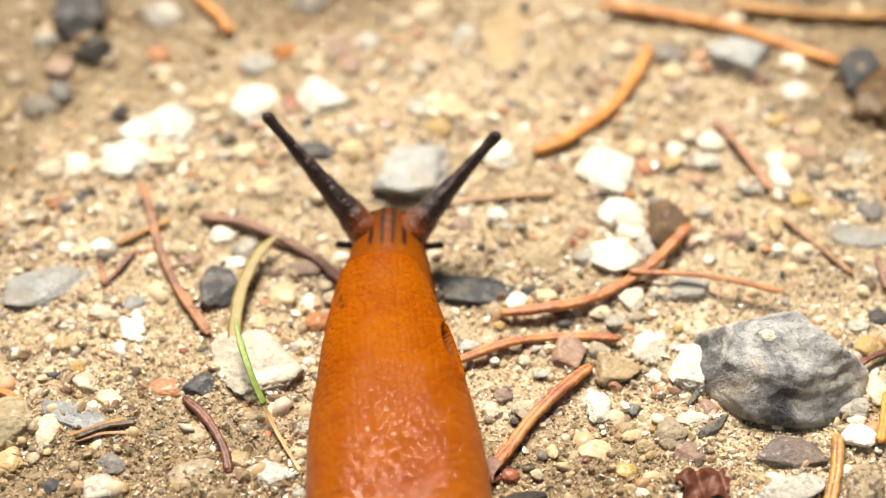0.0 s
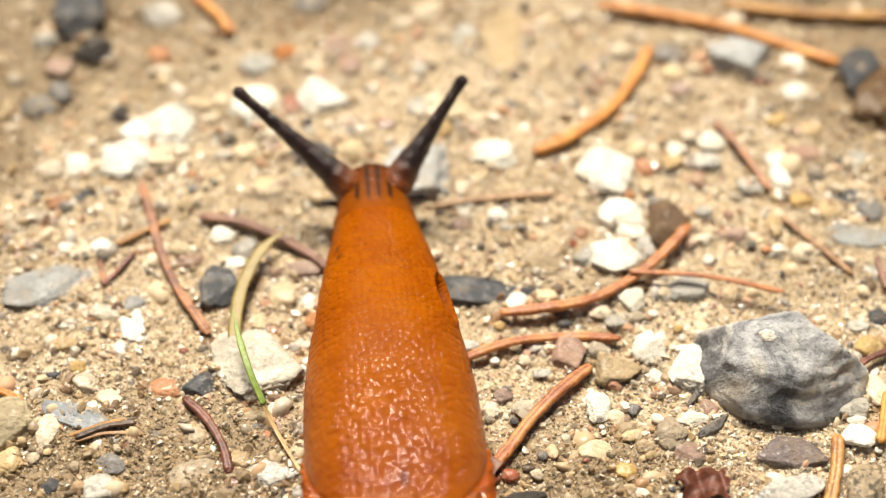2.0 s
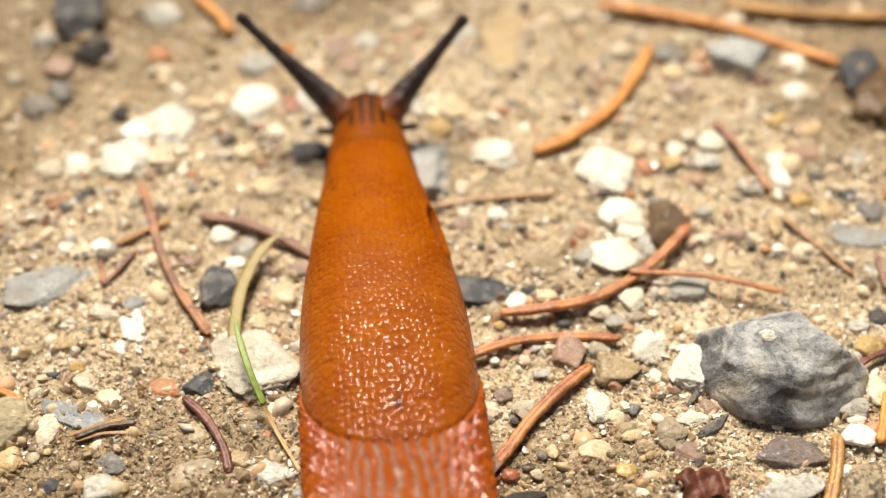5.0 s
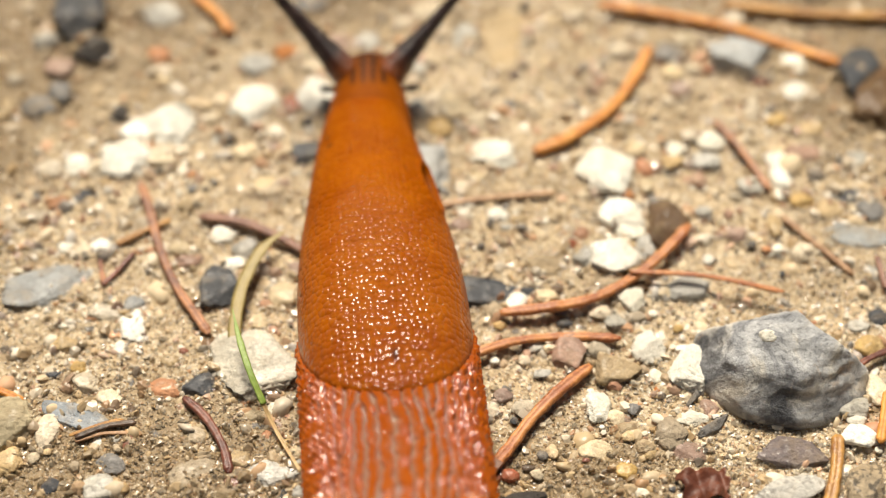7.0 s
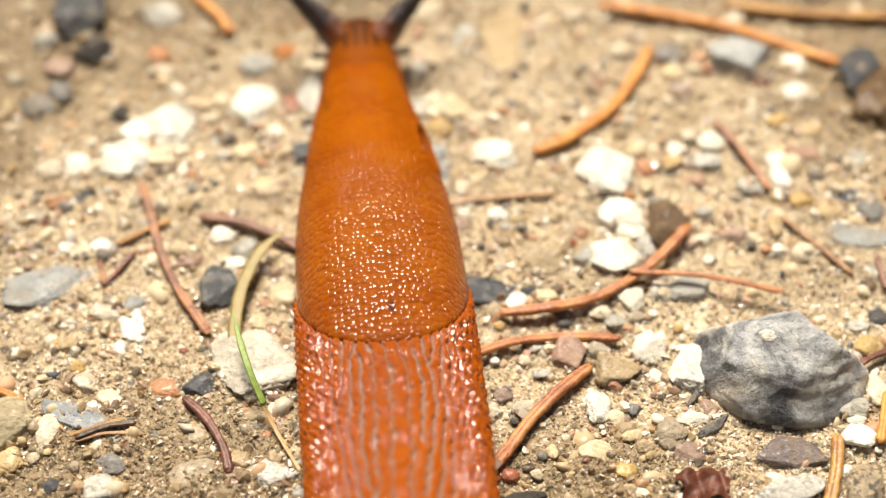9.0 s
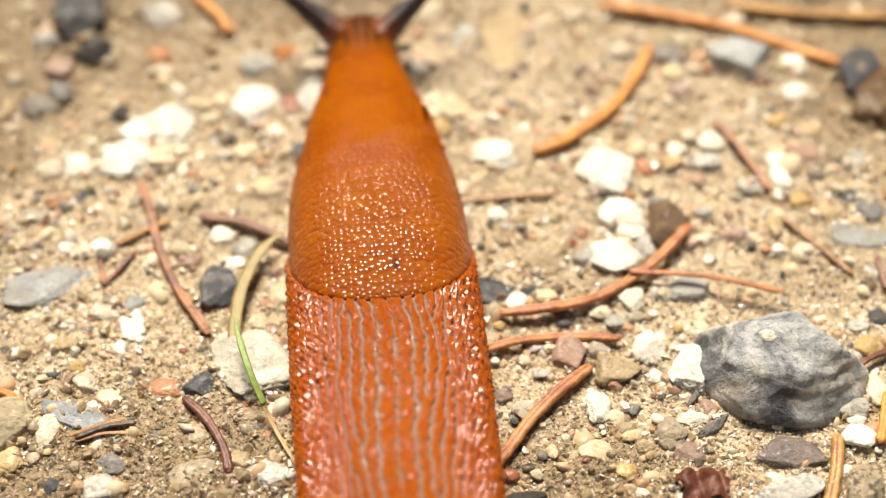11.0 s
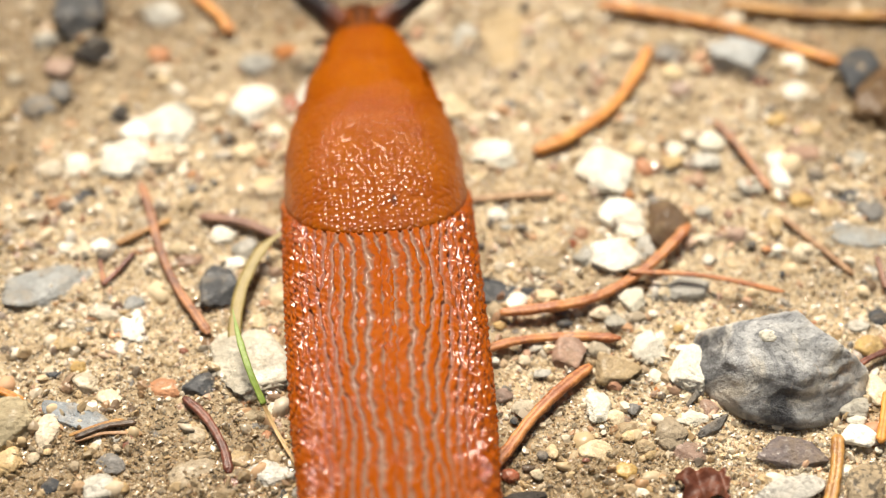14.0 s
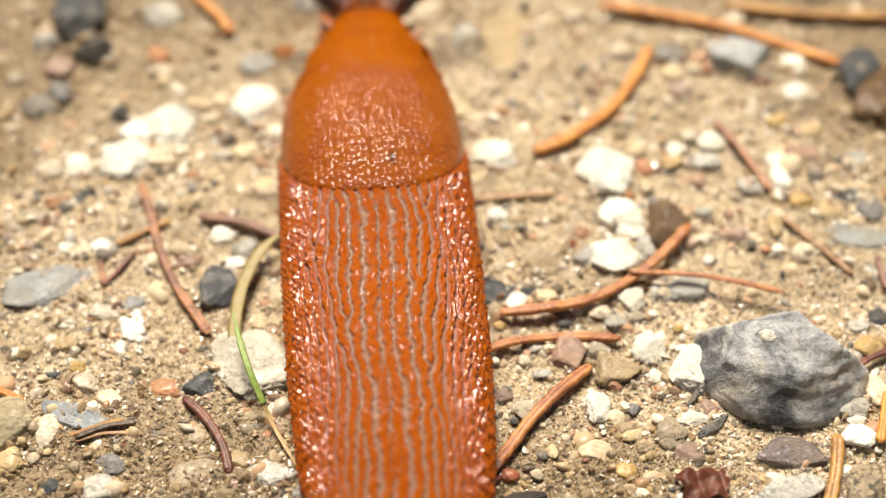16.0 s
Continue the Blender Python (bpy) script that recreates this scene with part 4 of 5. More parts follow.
stone(-23.97, -23.64, 2.29, 2.36, 1.15, 0, "T", "r", 240, 0.45)
stone(-30.60, -20.82, 1.39, 1.47, 0.70, 0, "B", "r", 241, 0.53)
stone(-33.12, -20.56, 1.51, 0.80, 0.40, 0, "B", "r", 242, 0.53)
# stone shape added in place of a mound of wet sand
stone(-23.54, -28.13, 5.41, 4.56, 1.50, 0, "T", "r", 243, 0.55)
stone(-34.56, -20.16, 1.16, 0.80, 0.40, 0, "O", "r", 244, 0.53)
stone(-38.65, -20.56, 1.74, 0.67, 0.33, 0, "O", "r", 245, 0.53)
stone(-28.38, -20.90, 0.58, 0.67, 0.29, 0, "D", "r", 246, 0.53)
stone(-16.28, -28.37, 5.18, 3.73, 1.58, 0, "L", "a", 247, 0.4)
stone(-19.89, -28.94, 2.02, 2.16, 1.01, 0, "R", "r", 248, 0.53)
stone(-19.37, -26.50, 2.49, 2.34, 0.99, 0, "Y", "a", 249, 0.4)
stone(-21.01, -26.43, 1.02, 2.27, 0.51, 0, "B", "r", 250, 0.53)
stone(-17.16, -23.53, 1.26, 1.18, 0.59, 0, "O", "r", 251, 0.53)
stone(-16.14, -22.37, 1.61, 1.34, 0.56, 0, "P", "a", 252, 0.48000000000000004)
stone(-16.55, -20.31, 1.39, 2.08, 0.59, 0, "W", "a", 253, 0.48000000000000004)
stone(-13.94, -25.40, 1.82, 1.68, 0.85, 0, "C", "r", 254, 0.53)
stone(-15.19, -24.43, 1.49, 1.30, 0.66, 0, "Y", "r", 255, 0.53)
stone(-15.27, -25.79, 0.91, 1.32, 0.45, 0, "C", "r", 256, 0.53)
stone(-17.44, -27.25, 0.79, 1.45, 0.40, 0, "R", "r", 257, 0.53)
stone(-13.82, -26.62, 1.13, 1.02, 0.52, 0, "L", "r", 258, 0.53)
stone(-13.49, -22.60, 2.07, 1.97, 0.99, 0, "L", "r", 259, 0.53)
stone(-18.41, -21.26, 2.55, 1.46, 0.73, 0, "C", "r", 260, 0.45)
stone(-18.05, -22.55, 1.38, 0.92, 0.46, 0, "G", "r", 261, 0.53)
stone(-15.20, -21.56, 0.69, 0.95, 0.35, 0, "O", "r", 262, 0.53)
stone(-15.12, -29.94, 1.34, 1.52, 0.67, 0, "D", "r", 263, 0.53)
stone(-13.52, -29.93, 1.68, 1.63, 0.84, 0, "L", "r", 264, 0.53)
stone(-18.80, -30.50, 1.12, 0.87, 0.45, 0, "D", "r", 265, 0.53)
stone(-20.73, -13.00, 0.84, 2.06, 0.42, 0, "Y", "r", 266, 0.53)
stone(5.90, -18.87, 1.99, 1.75, 0.87, 0, "P", "r", 267, 0.53)
stone(9.18, -12.78, 1.92, 1.82, 0.89, 0, "W", "r", 268, 0.53)
stone(10.76, -13.21, 1.08, 1.28, 0.54, 0, "R", "r", 269, 0.53)
stone(12.65, -13.76, 3.58, 4.76, 1.50, 0, "P", "a", 270, 0.4)
stone(15.61, -12.98, 2.39, 2.53, 1.20, 0, "C", "r", 271, 0.53)
stone(20.60, -13.08, 3.59, 4.11, 1.79, 0, "W", "r", 272, 0.45)
stone(17.44, -15.98, 4.73, 3.36, 1.37, 0, "Y", "a", 273, 0.4)
stone(21.13, -16.49, 1.42, 1.82, 0.71, 0, "W", "r", 274, 0.53)
stone(21.54, -18.20, 1.41, 1.08, 0.54, 0, "O", "r", 275, 0.53)
stone(15.26, -20.38, 2.67, 3.44, 1.12, 0, "W", "a", 276, 0.4)
stone(16.85, -21.62, 1.73, 2.01, 0.87, 0, "C", "r", 277, 0.53)
stone(18.58, -20.58, 1.51, 1.35, 0.56, 0, "G", "a", 278, 0.48000000000000004)
stone(14.55, -18.48, 0.82, 0.96, 0.41, 0, "W", "r", 279, 0.53)
stone(17.81, -23.61, 1.72, 1.46, 0.61, 0, "Y", "a", 280, 0.48000000000000004)
stone(17.41, -27.62, 2.26, 1.91, 0.97, 0, "Y", "r", 281, 0.53)
stone(19.83, -25.66, 1.48, 1.55, 0.74, 0, "Y", "r", 282, 0.53)
stone(14.70, -25.25, 3.42, 2.39, 0.80, 0, "C", "f", 283, 0.45)
stone(10.47, -25.40, 1.25, 1.72, 0.63, 0, "Y", "r", 284, 0.53)
stone(9.53, -25.79, 1.14, 1.16, 0.57, 0, "G", "r", 285, 0.53)
stone(13.67, -26.37, 0.79, 0.51, 0.26, 0, "R", "r", 286, 0.53)
stone(5.15, -14.55, 1.19, 0.97, 0.48, 0, "W", "r", 287, 0.53)
stone(8.16, -14.47, 1.31, 1.55, 0.65, 0, "C", "r", 288, 0.53)
stone(6.39, -28.00, 1.80, 1.65, 0.84, 0, "R", "r", 289, 0.53)
stone(4.88, -28.32, 1.35, 1.14, 0.58, 0, "R", "r", 290, 0.53)
stone(8.13, -27.25, 1.36, 0.64, 0.32, 0, "B", "r", 291, 0.53)
stone(8.91, -27.94, 1.35, 1.27, 0.65, 0, "C", "r", 292, 0.53)
stone(4.75, -20.62, 1.39, 1.77, 0.70, 0, "C", "r", 293, 0.53)
stone(2.62, -12.71, 2.39, 1.40, 0.69, 0, "L", "r", 294, 0.53)
stone(15.42, -22.55, 0.58, 0.53, 0.26, 0, "W", "r", 295, 0.53)
stone(6.93, -21.82, 0.81, 0.94, 0.40, 0, "D", "r", 296, 0.53)
stone(18.68, -29.98, 2.46, 1.02, 0.43, 0, "W", "a", 297, 0.4)
stone(9.90, -16.21, 1.77, 1.10, 0.54, 0, "L", "r", 298, 0.53)
stone(7.81, -20.28, 2.32, 1.87, 0.94, 0, "C", "r", 299, 0.53)
stone(24.40, -16.07, 4.49, 5.97, 2.60, 0, "W", "a", 300, 0.4)
stone(24.42, -13.14, 2.15, 1.12, 0.55, 0, "W", "r", 301, 0.53)
stone(24.28, -21.56, 3.24, 2.02, 0.84, 0, "W", "a", 302, 0.4)
stone(26.12, -20.32, 2.09, 2.17, 0.88, 0, "P", "a", 303, 0.48000000000000004)
stone(22.19, -23.40, 3.44, 3.98, 1.72, 0, "T", "r", 304, 0.45)
stone(40.05, -20.35, 3.25, 2.67, 1.34, 0, "L", "r", 305, 0.45)
stone(40.31, -21.62, 2.08, 1.72, 0.86, 0, "W", "r", 306, 0.53)
stone(40.17, -23.68, 3.67, 2.79, 1.16, 0, "W", "a", 307, 0.4)
stone(41.86, -25.15, 0.80, 0.92, 0.40, 0, "W", "r", 308, 0.53)
stone(42.83, -18.33, 2.58, 3.91, 1.29, 0, "C", "r", 309, 0.45)
stone(42.94, -12.92, 2.99, 2.66, 1.31, 0, "Y", "r", 310, 0.45)
stone(32.57, -22.28, 1.50, 1.18, 0.60, 0, "W", "r", 311, 0.53)
stone(22.35, -27.70, 1.13, 0.64, 0.32, 0, "C", "r", 312, 0.53)
stone(23.64, -25.44, 3.42, 2.39, 0.80, 0, "P", "f", 313, 0.45)
stone(22.74, -30.43, 1.67, 1.00, 0.51, 0, "W", "r", 314, 0.53)
stone(21.65, -29.57, 0.78, 0.75, 0.39, 0, "D", "r", 315, 0.53)
stone(-35.0, 12.9, 6.2, 6.6, 2.5, 0, "W", "r", 316, 0.45)
stone(-31.4, 13.2, 4.0, 4.2, 1.7, 0, "C", "a", 330, 0.45)
stone(-33.9, 17.0, 5.0, 4.4, 2.0, 0, "W", "a", 331, 0.45)
stone(-40.90, -4.99, 10.06, 4.9, 1.1, 17, "S", "a", 317, 0.6)
stone(-36.02, -21.30, 7.20, 2.82, 0.90, -24, "Q", "f", 318, 0.45)
stone(4.49, -5.86, 10.42, 4.01, 0.90, -5, "D", "f", 319, 0.45)
stone(24.93, -18.96, 3.16, 0.87, 0.90, 47, "G", "a", 320, 0.3)
stone(26.36, -22.55, 4.26, 1.14, 0.90, 40, "G", "a", 321, 0.3)
stone(33.49, -25.54, 6.97, 3.9, 1.30, -7, "V", "a", 322, 0.58)
stone(32.33, -30.00, 8.15, 3.30, 1.65, 18, "L", "a", 323, 0.3)
stone(39.85, -29.45, 6.18, 3.89, 1.94, 61, "M", "a", 324, 0.3)
stone(6.99, -30.99, 5.78, 1.50, 0.90, 7, "K", "a", 325, 0.3)
stone(-30.9, 17.4, 6.4, 7.4, 2.8, 0, "W", "r", 326, 0.45)

SOIL = soil_table()
build_ground()


# ---- fallen needles, blades and leaf ----
def spline(points, count):
    """A smooth curve (Catmull-Rom) through the points."""
    pts = [Vector(p) for p in points]
    pts = [pts[0] * 2 - pts[1]] + pts + [pts[-1] * 2 - pts[-2]]
    out = []
    for i in range(count):
        u = i / (count - 1) * (len(pts) - 3)
        k = min(int(u), len(pts) - 4)
        f = u - k
        a, b, c, d = pts[k:k + 4]
        out.append(0.5 * ((2 * b) + (c - a) * f + (2 * a - 5 * b + 4 * c - d) * f * f + (3 * b - a - 3 * c + d) * f ** 3))
    return out


def tube(points, width, thick, section, taper, rng, rows=44):
    """A swept solid along points, in mm. Returns vertices, faces and the groove mask."""
    curve = spline(points, rows)
    verts, faces, groove = [], [], []
    n = len(section)
    for i, c in enumerate(curve):
        ahead = curve[min(i + 1, rows - 1)] - curve[max(i - 1, 0)]
        ahead.normalize()
        side = Vector((ahead.y, -ahead.x, 0)).normalized()
        up = side.cross(ahead)
        k = taper(i / (rows - 1)) * (1 + 0.05 * math.sin(i * 0.9 + rng.uniform(0, 0.6)))
        for sx, sz, g in section:
            verts.append((c + side * sx * width / 2 * k + up * sz * thick / 2 * k) * MM)
            groove.append(g)
    for i in range(rows - 1):
        for j in range(n):
            a, b = i * n + j, i * n + (j + 1) % n
            faces.append((a, b, b + n, a + n))
    faces.append(tuple(range(n))[::-1])
    faces.append(tuple((rows - 1) * n + j for j in range(n)))
    return verts, faces, groove


NEEDLE_SECTION = [(-1, 0, 0.3), (-0.8, 0.62, 0), (-0.32, 0.92, 0.1), (-0.1, 0.72, 1), (0.1, 0.72, 1), (0.32, 0.92, 0.1), (0.8, 0.62, 0), (1, 0, 0.3), (0.7, -0.75, 0), (0, -1, 0.5), (-0.7, -0.75, 0)]


def needle(kind, width, z, *points):
    rng = random.Random(int(points[0][0] * 31 + points[0][1] * 7))
    n = len(points)
    path = [(x, y, max(z - 0.3, ground_height(x, y) + width * 0.3) + 0.12 * math.sin(i * 1.7)) for i, (x, y) in enumerate(points)]
    taper = lambda u: min(1.0, 0.55 + u * 8, 0.45 + (1 - u) * 9) * (0.93 + 0.07 * math.sin(u * 9))
    verts, faces, groove = tube(path, width, width * 0.72, NEEDLE_SECTION, taper, rng, 16 + 8 * n)
    ob = mesh_object("conifer_needle", verts, faces, NEEDLE[kind][0], True, {"groove": groove})
    return tagged(ob, NEEDLE[kind][1], "needle", "fallen needles")


def frayed_needle(kind, width, z, *points):
    ob = needle(kind, width, z, *points)
    tagged(ob, "rust brown dry needle with a frayed torn end")
    (x0, y0), (x1, y1) = points[-2], points[-1]
    ux, uy = (x1 - x0), (y1 - y0)
    k = math.hypot(ux, uy)
    ux, uy = ux / k, uy / k
    rng = random.Random(5)
    for i in range(7):
        off = (i - 3) * 0.22
        sx, sy = -uy * off, ux * off
        reach = rng.uniform(0.6, 2.0)
        path = [(x1 - ux * 1.6 + sx * 0.8, y1 - uy * 1.6 + sy * 0.8, z + 0.1), (x1 + sx, y1 + sy, z), (x1 + ux * reach + sx * 1.8, y1 + uy * reach + sy * 1.8, z - 0.1 + rng.uniform(-0.1, 0.35))]
        verts, faces, groove = tube(path, 0.34, 0.22, NEEDLE_SECTION, lambda u: 1.05 - 0.8 * u, rng, 12)
        fibre = mesh_object("fibre", verts, faces, NEEDLE["mauve"][0], True, {"groove": groove})
        fibre.parent = ob
    return ob


needle("rust", 1.29, 1.3, (5.8, -9.3), (10.1, -8.8), (15.4, -7.4), (20.3, -4.1), (24.1, -0.2), (26.2, 2.5))
needle("rust", 0.64, 1.8, (19.3, -4.3), (27.1, -5.0), (35.0, -7.0))
needle("rust", 1.10, 0.9, (1.3, -15.1), (6.6, -12.9), (12.3, -12.0), (18.0, -12.2))
frayed_needle("rust", 1.36, 0.8, (14.7, -15.6), (11.4, -18.7), (8.5, -22.0), (6.3, -25.3), (4.2, -28.1))
needle("orange", 1.53, 0.9, (10.1, 13.6), (14.2, 15.8), (18.9, 20.2), (22.2, 25.7), (24.3, 30.5))
needle("orange", 1.48, 1.0, (18.7, 37.8), (25.4, 36.1), (33.9, 33.8), (40.8, 30.4), (46.6, 27.3))
needle("ochre", 1.49, 1.0, (33.7, 37.8), (41.6, 36.3), (46.9, 35.9), (54.3, 35.7))
needle("mauve", 1.21, 1.0, (-26.1, 4.0), (-21.3, 3.0), (-17.0, 0.8), (-13.2, -1.9), (-10.5, -5.0))
needle("mottled", 1.07, 1.0, (-33.0, 8.9), (-31.5, 4.8), (-30.0, 0.0), (-27.7, -5.3), (-24.9, -9.8), (-23.6, -11.9))
needle("darkred", 0.99, 0.9, (-25.4, -19.5), (-22.9, -22.1), (-21.0, -25.4), (-20.2, -28.2))
needle("orange", 0.92, 0.8, (-44.7, -18.3), (-43.5, -18.7), (-41.1, -19.9))
needle("orange", 1.37, 0.9, (-30.3, 39.8), (-26.9, 35.9), (-25.0, 32.9))
needle("ochre", 1.38, 1.0, (38.0, -24.0), (37.2, -28.0), (35.8, -32.3))
needle("orange", 0.99, 1.0, (43.7, -18.8), (41.9, -24.9))
needle("tan", 0.79, 0.7, (-0.9, 5.7), (4.6, 6.7), (12.3, 7.7))
needle("mottled", 0.86, 0.8, (30.6, 18.5), (33.0, 14.0), (35.6, 7.9))
needle("tan", 0.72, 0.6, (36.4, 4.3), (39.2, 0.7), (42.8, -3.7))
needle("ochre", 0.72, 0.8, (-34.5, 0.2), (-32.0, 1.8), (-29.2, 3.7))
needle("darkred", 0.65, 0.7, (-35.3, -5.2), (-34.1, -3.6), (-32.5, -0.7))
needle("mottled", 0.62, 0.7, (-35.2, -4.9), (-35.6, -3.4), (-36.0, -1.8))
needle("mauve", 0.75, 0.8, (45.6, -1.4), (45.8, -5.9))
needle("darkred", 0.78, 0.9, (40.4, -16.4), (42.6, -14.8), (45.0, -13.6))
needle("dark", 0.70, 0.9, (-35.4, -24.2), (-32.4, -22.9), (-29.7, -22.4))
needle("ochre", 0.42, 0.9, (-36.0, -24.0), (-33.0, -22.7), (-31.0, -22.1))
needle("tan", 0.45, 0.7, (-35.4, -24.5), (-32.9, -23.7), (-30.3, -23.5))

BLADE_SECTION = [(-1, 0.35, 0), (-0.5, 0.0, 0), (0, -0.25, 1), (0.5, 0.0, 0), (1, 0.35, 0), (0.5, -0.25, 0), (0, -0.55, 0), (-0.5, -0.25, 0)]


def blade(name, material, label, width, thick, taper, *points):
    verts, faces, _ = tube(points, width, thick, BLADE_SECTION, taper, random.Random(3), 40)
    return tagged(mesh_object(name, verts, faces, material), label)


shoot = tagged(new("grass_shoot"), "thin green grass shoot on a pale dry stem", "grass")
blade("blade", GREEN_BLADE, "fresh green grass blade tip leaning over a white stone", 0.66, 0.25, lambda u: min(1.0, 0.05 + u * 2.6), (-21.0, -11.1, 4.00), (-20.0, -14.9, 4.00), (-18.7, -18.6, 3.50), (-17.3, -21.4, 2.20)).parent = shoot
blade("stem", PALE_STEM, "pale dry grass stem among the grit", 0.45, 0.4, lambda u: 1.0 - 0.3 * u, (-17.4, -21.3, 2.20), (-16.6, -22.6, 1.20), (-15.4, -24.8, 0.80), (-13.5, -27.9, 0.50)).parent = shoot
tagged(blade("dry_grass", DRY_BLADE, "curved olive-brown dry grass blade", 1.35, 0.5, lambda u: min(1.0, 0.25 + u * 3, 0.4 + (1 - u) * 4), (-16.8, 0.9, 1.80), (-18.8, -1.4, 1.80), (-20.3, -5.1, 1.60), (-20.9, -8.6, 1.40), (-20.9, -12.8, 1.20), (-20.2, -15.3, 0.80)), category="grass")


def torn_leaf(x, y, size, turn):
    """A crumpled piece of leaf with folds and a torn outline."""
    rng = np.random.default_rng(11)
    n = 26
    u, v = np.meshgrid(np.linspace(-1, 1, n), np.linspace(-1, 1, n))
    ang = np.arctan2(v, u)
    rad = np.maximum(abs(u), abs(v))
    edge = 0.95 + 0.07 * np.sin(ang * 3 + 1) + 0.05 * np.sin(ang * 7 + 2) + 0.03 * np.sin(ang * 13)
    px, py = u * edge, v * edge
    p = np.stack((px.ravel(), py.ravel(), np.zeros(n * n)), 1)
    pz = 0.16 * wave(p, rng, 6, 2, 5) + 0.07 * wave(p, rng, 8, 6, 12) + 0.5 * np.abs(np.sin(px.ravel() * 3.4 + 0.5)) * (0.4 + rad.ravel() * 0.6)
    top = np.stack((px.ravel() * size, py.ravel() * size * 0.72, (pz - pz.min()) * size * 0.85 + 0.15), 1)
    under = top - (0, 0, 0.14)
    verts = np.concatenate((top, under)) * MM
    faces = []
    for j in range(n - 1):
        for i in range(n - 1):
            a = j * n + i
            faces.append((a, a + 1, a + n + 1, a + n))
            b = a + n * n
            faces.append((b, b + n, b + n + 1, b + 1))
    rim = [i for i in range(n)] + [j * n + n - 1 for j in range(1, n)] + [(n - 1) * n + i for i in range(n - 2, -1, -1)] + [j * n for j in range(n - 2, 0, -1)]
    for a, b in zip(rim, rim[1:] + rim[:1]):
        faces.append((a, a + n * n, b + n * n, b))
    ob = mesh_object("torn_leaf", verts, faces, LEAF_BROWN)
    ob.matrix_basis = pose(x * MM, y * MM, 0.1 * MM, 0, 0, turn)
    return tagged(ob, "crumpled red-brown scrap of dead leaf on grit", "leaf")


torn_leaf(24.6, -29.6, 2.35, 8)


# ---- the slug ----
def lerp(table, s):
    """A table's value at s, rounded over a few millimetres so that no kink shows."""
    a, b = [p for p, _ in table], [q for _, q in table]
    return sum(np.interp(s + d, a, b) * w for d, w in ((-3, 0.1), (-1.5, 0.2), (0, 0.4), (1.5, 0.2), (3, 0.1)))


HALF_WIDTH = [(-54, 0.2), (-50, 2.2), (-44, 4.6), (-36, 6.6), (-28, 7.7), (-18, 8.3), (-6, 8.5), (4, 8.5), (14, 8.45), (18, 8.2), (22, 7.75), (26, 7.15), (30, 6.5), (34, 5.85), (37.5, 5.15), (40.5, 4.4), (44, 3.8)]
HEIGHT = [(-54, 0.6), (-50, 3.0), (-44, 5.4), (-36, 7.8), (-28, 9.4), (-18, 10.3), (-4, 10.6), (6, 11.0), (16, 10.9), (22, 10.4), (28, 9.6), (34, 8.7), (38, 8.1), (41, 7.5), (44, 6.8)]
PORE_S, PORE_TURN = 27.5, radians(60)


def section(turn, half, tall, squareness=0.86):
    """A point of the body's cross-section: turn runs from 0 at the top to 2.2 at the foot."""
    sx, cz = np.sin(turn), np.cos(turn)
    x = half * np.sign(sx) * np.abs(sx) ** squareness
    z = tall * (0.38 + 0.62 * np.sign(cz) * np.abs(cz) ** squareness)
    return x, z


def strip_faces(rows, cols, flip):
    faces = []
    for j in range(rows - 1):
        for i in range(cols - 1):
            q = (j * cols + i, j * cols + i + 1, (j + 1) * cols + i + 1, (j + 1) * cols + i)
            faces.append(q[::-1] if flip else q)
    return faces


def body_part(name, verts, faces, material, parent, attributes, label=""):
    ob = mesh_object(name, verts, faces, material, True, attributes)
    low, high = np.min(np.array(verts), 0), np.max(np.array(verts), 0)
    outward = sum(f.normal.dot(f.center - Vector(((low[0] + high[0]) / 2 if abs(low[0] + high[0]) < 0.004 else 0, f.center.y, 0.003 if high[2] > 0.005 else 0))) * f.area for f in ob.data.polygons)
    if outward < 0:
        ob.data.flip_normals()
    ob.parent = parent
    return tagged(ob, label) if label else ob


def inner_turns(cols):
    """Turns from a little past the ridge of the back, on the far side, down to the foot."""
    return np.concatenate((np.linspace(-0.42, 0, 10)[:-1], np.linspace(0, 2.2, cols)))


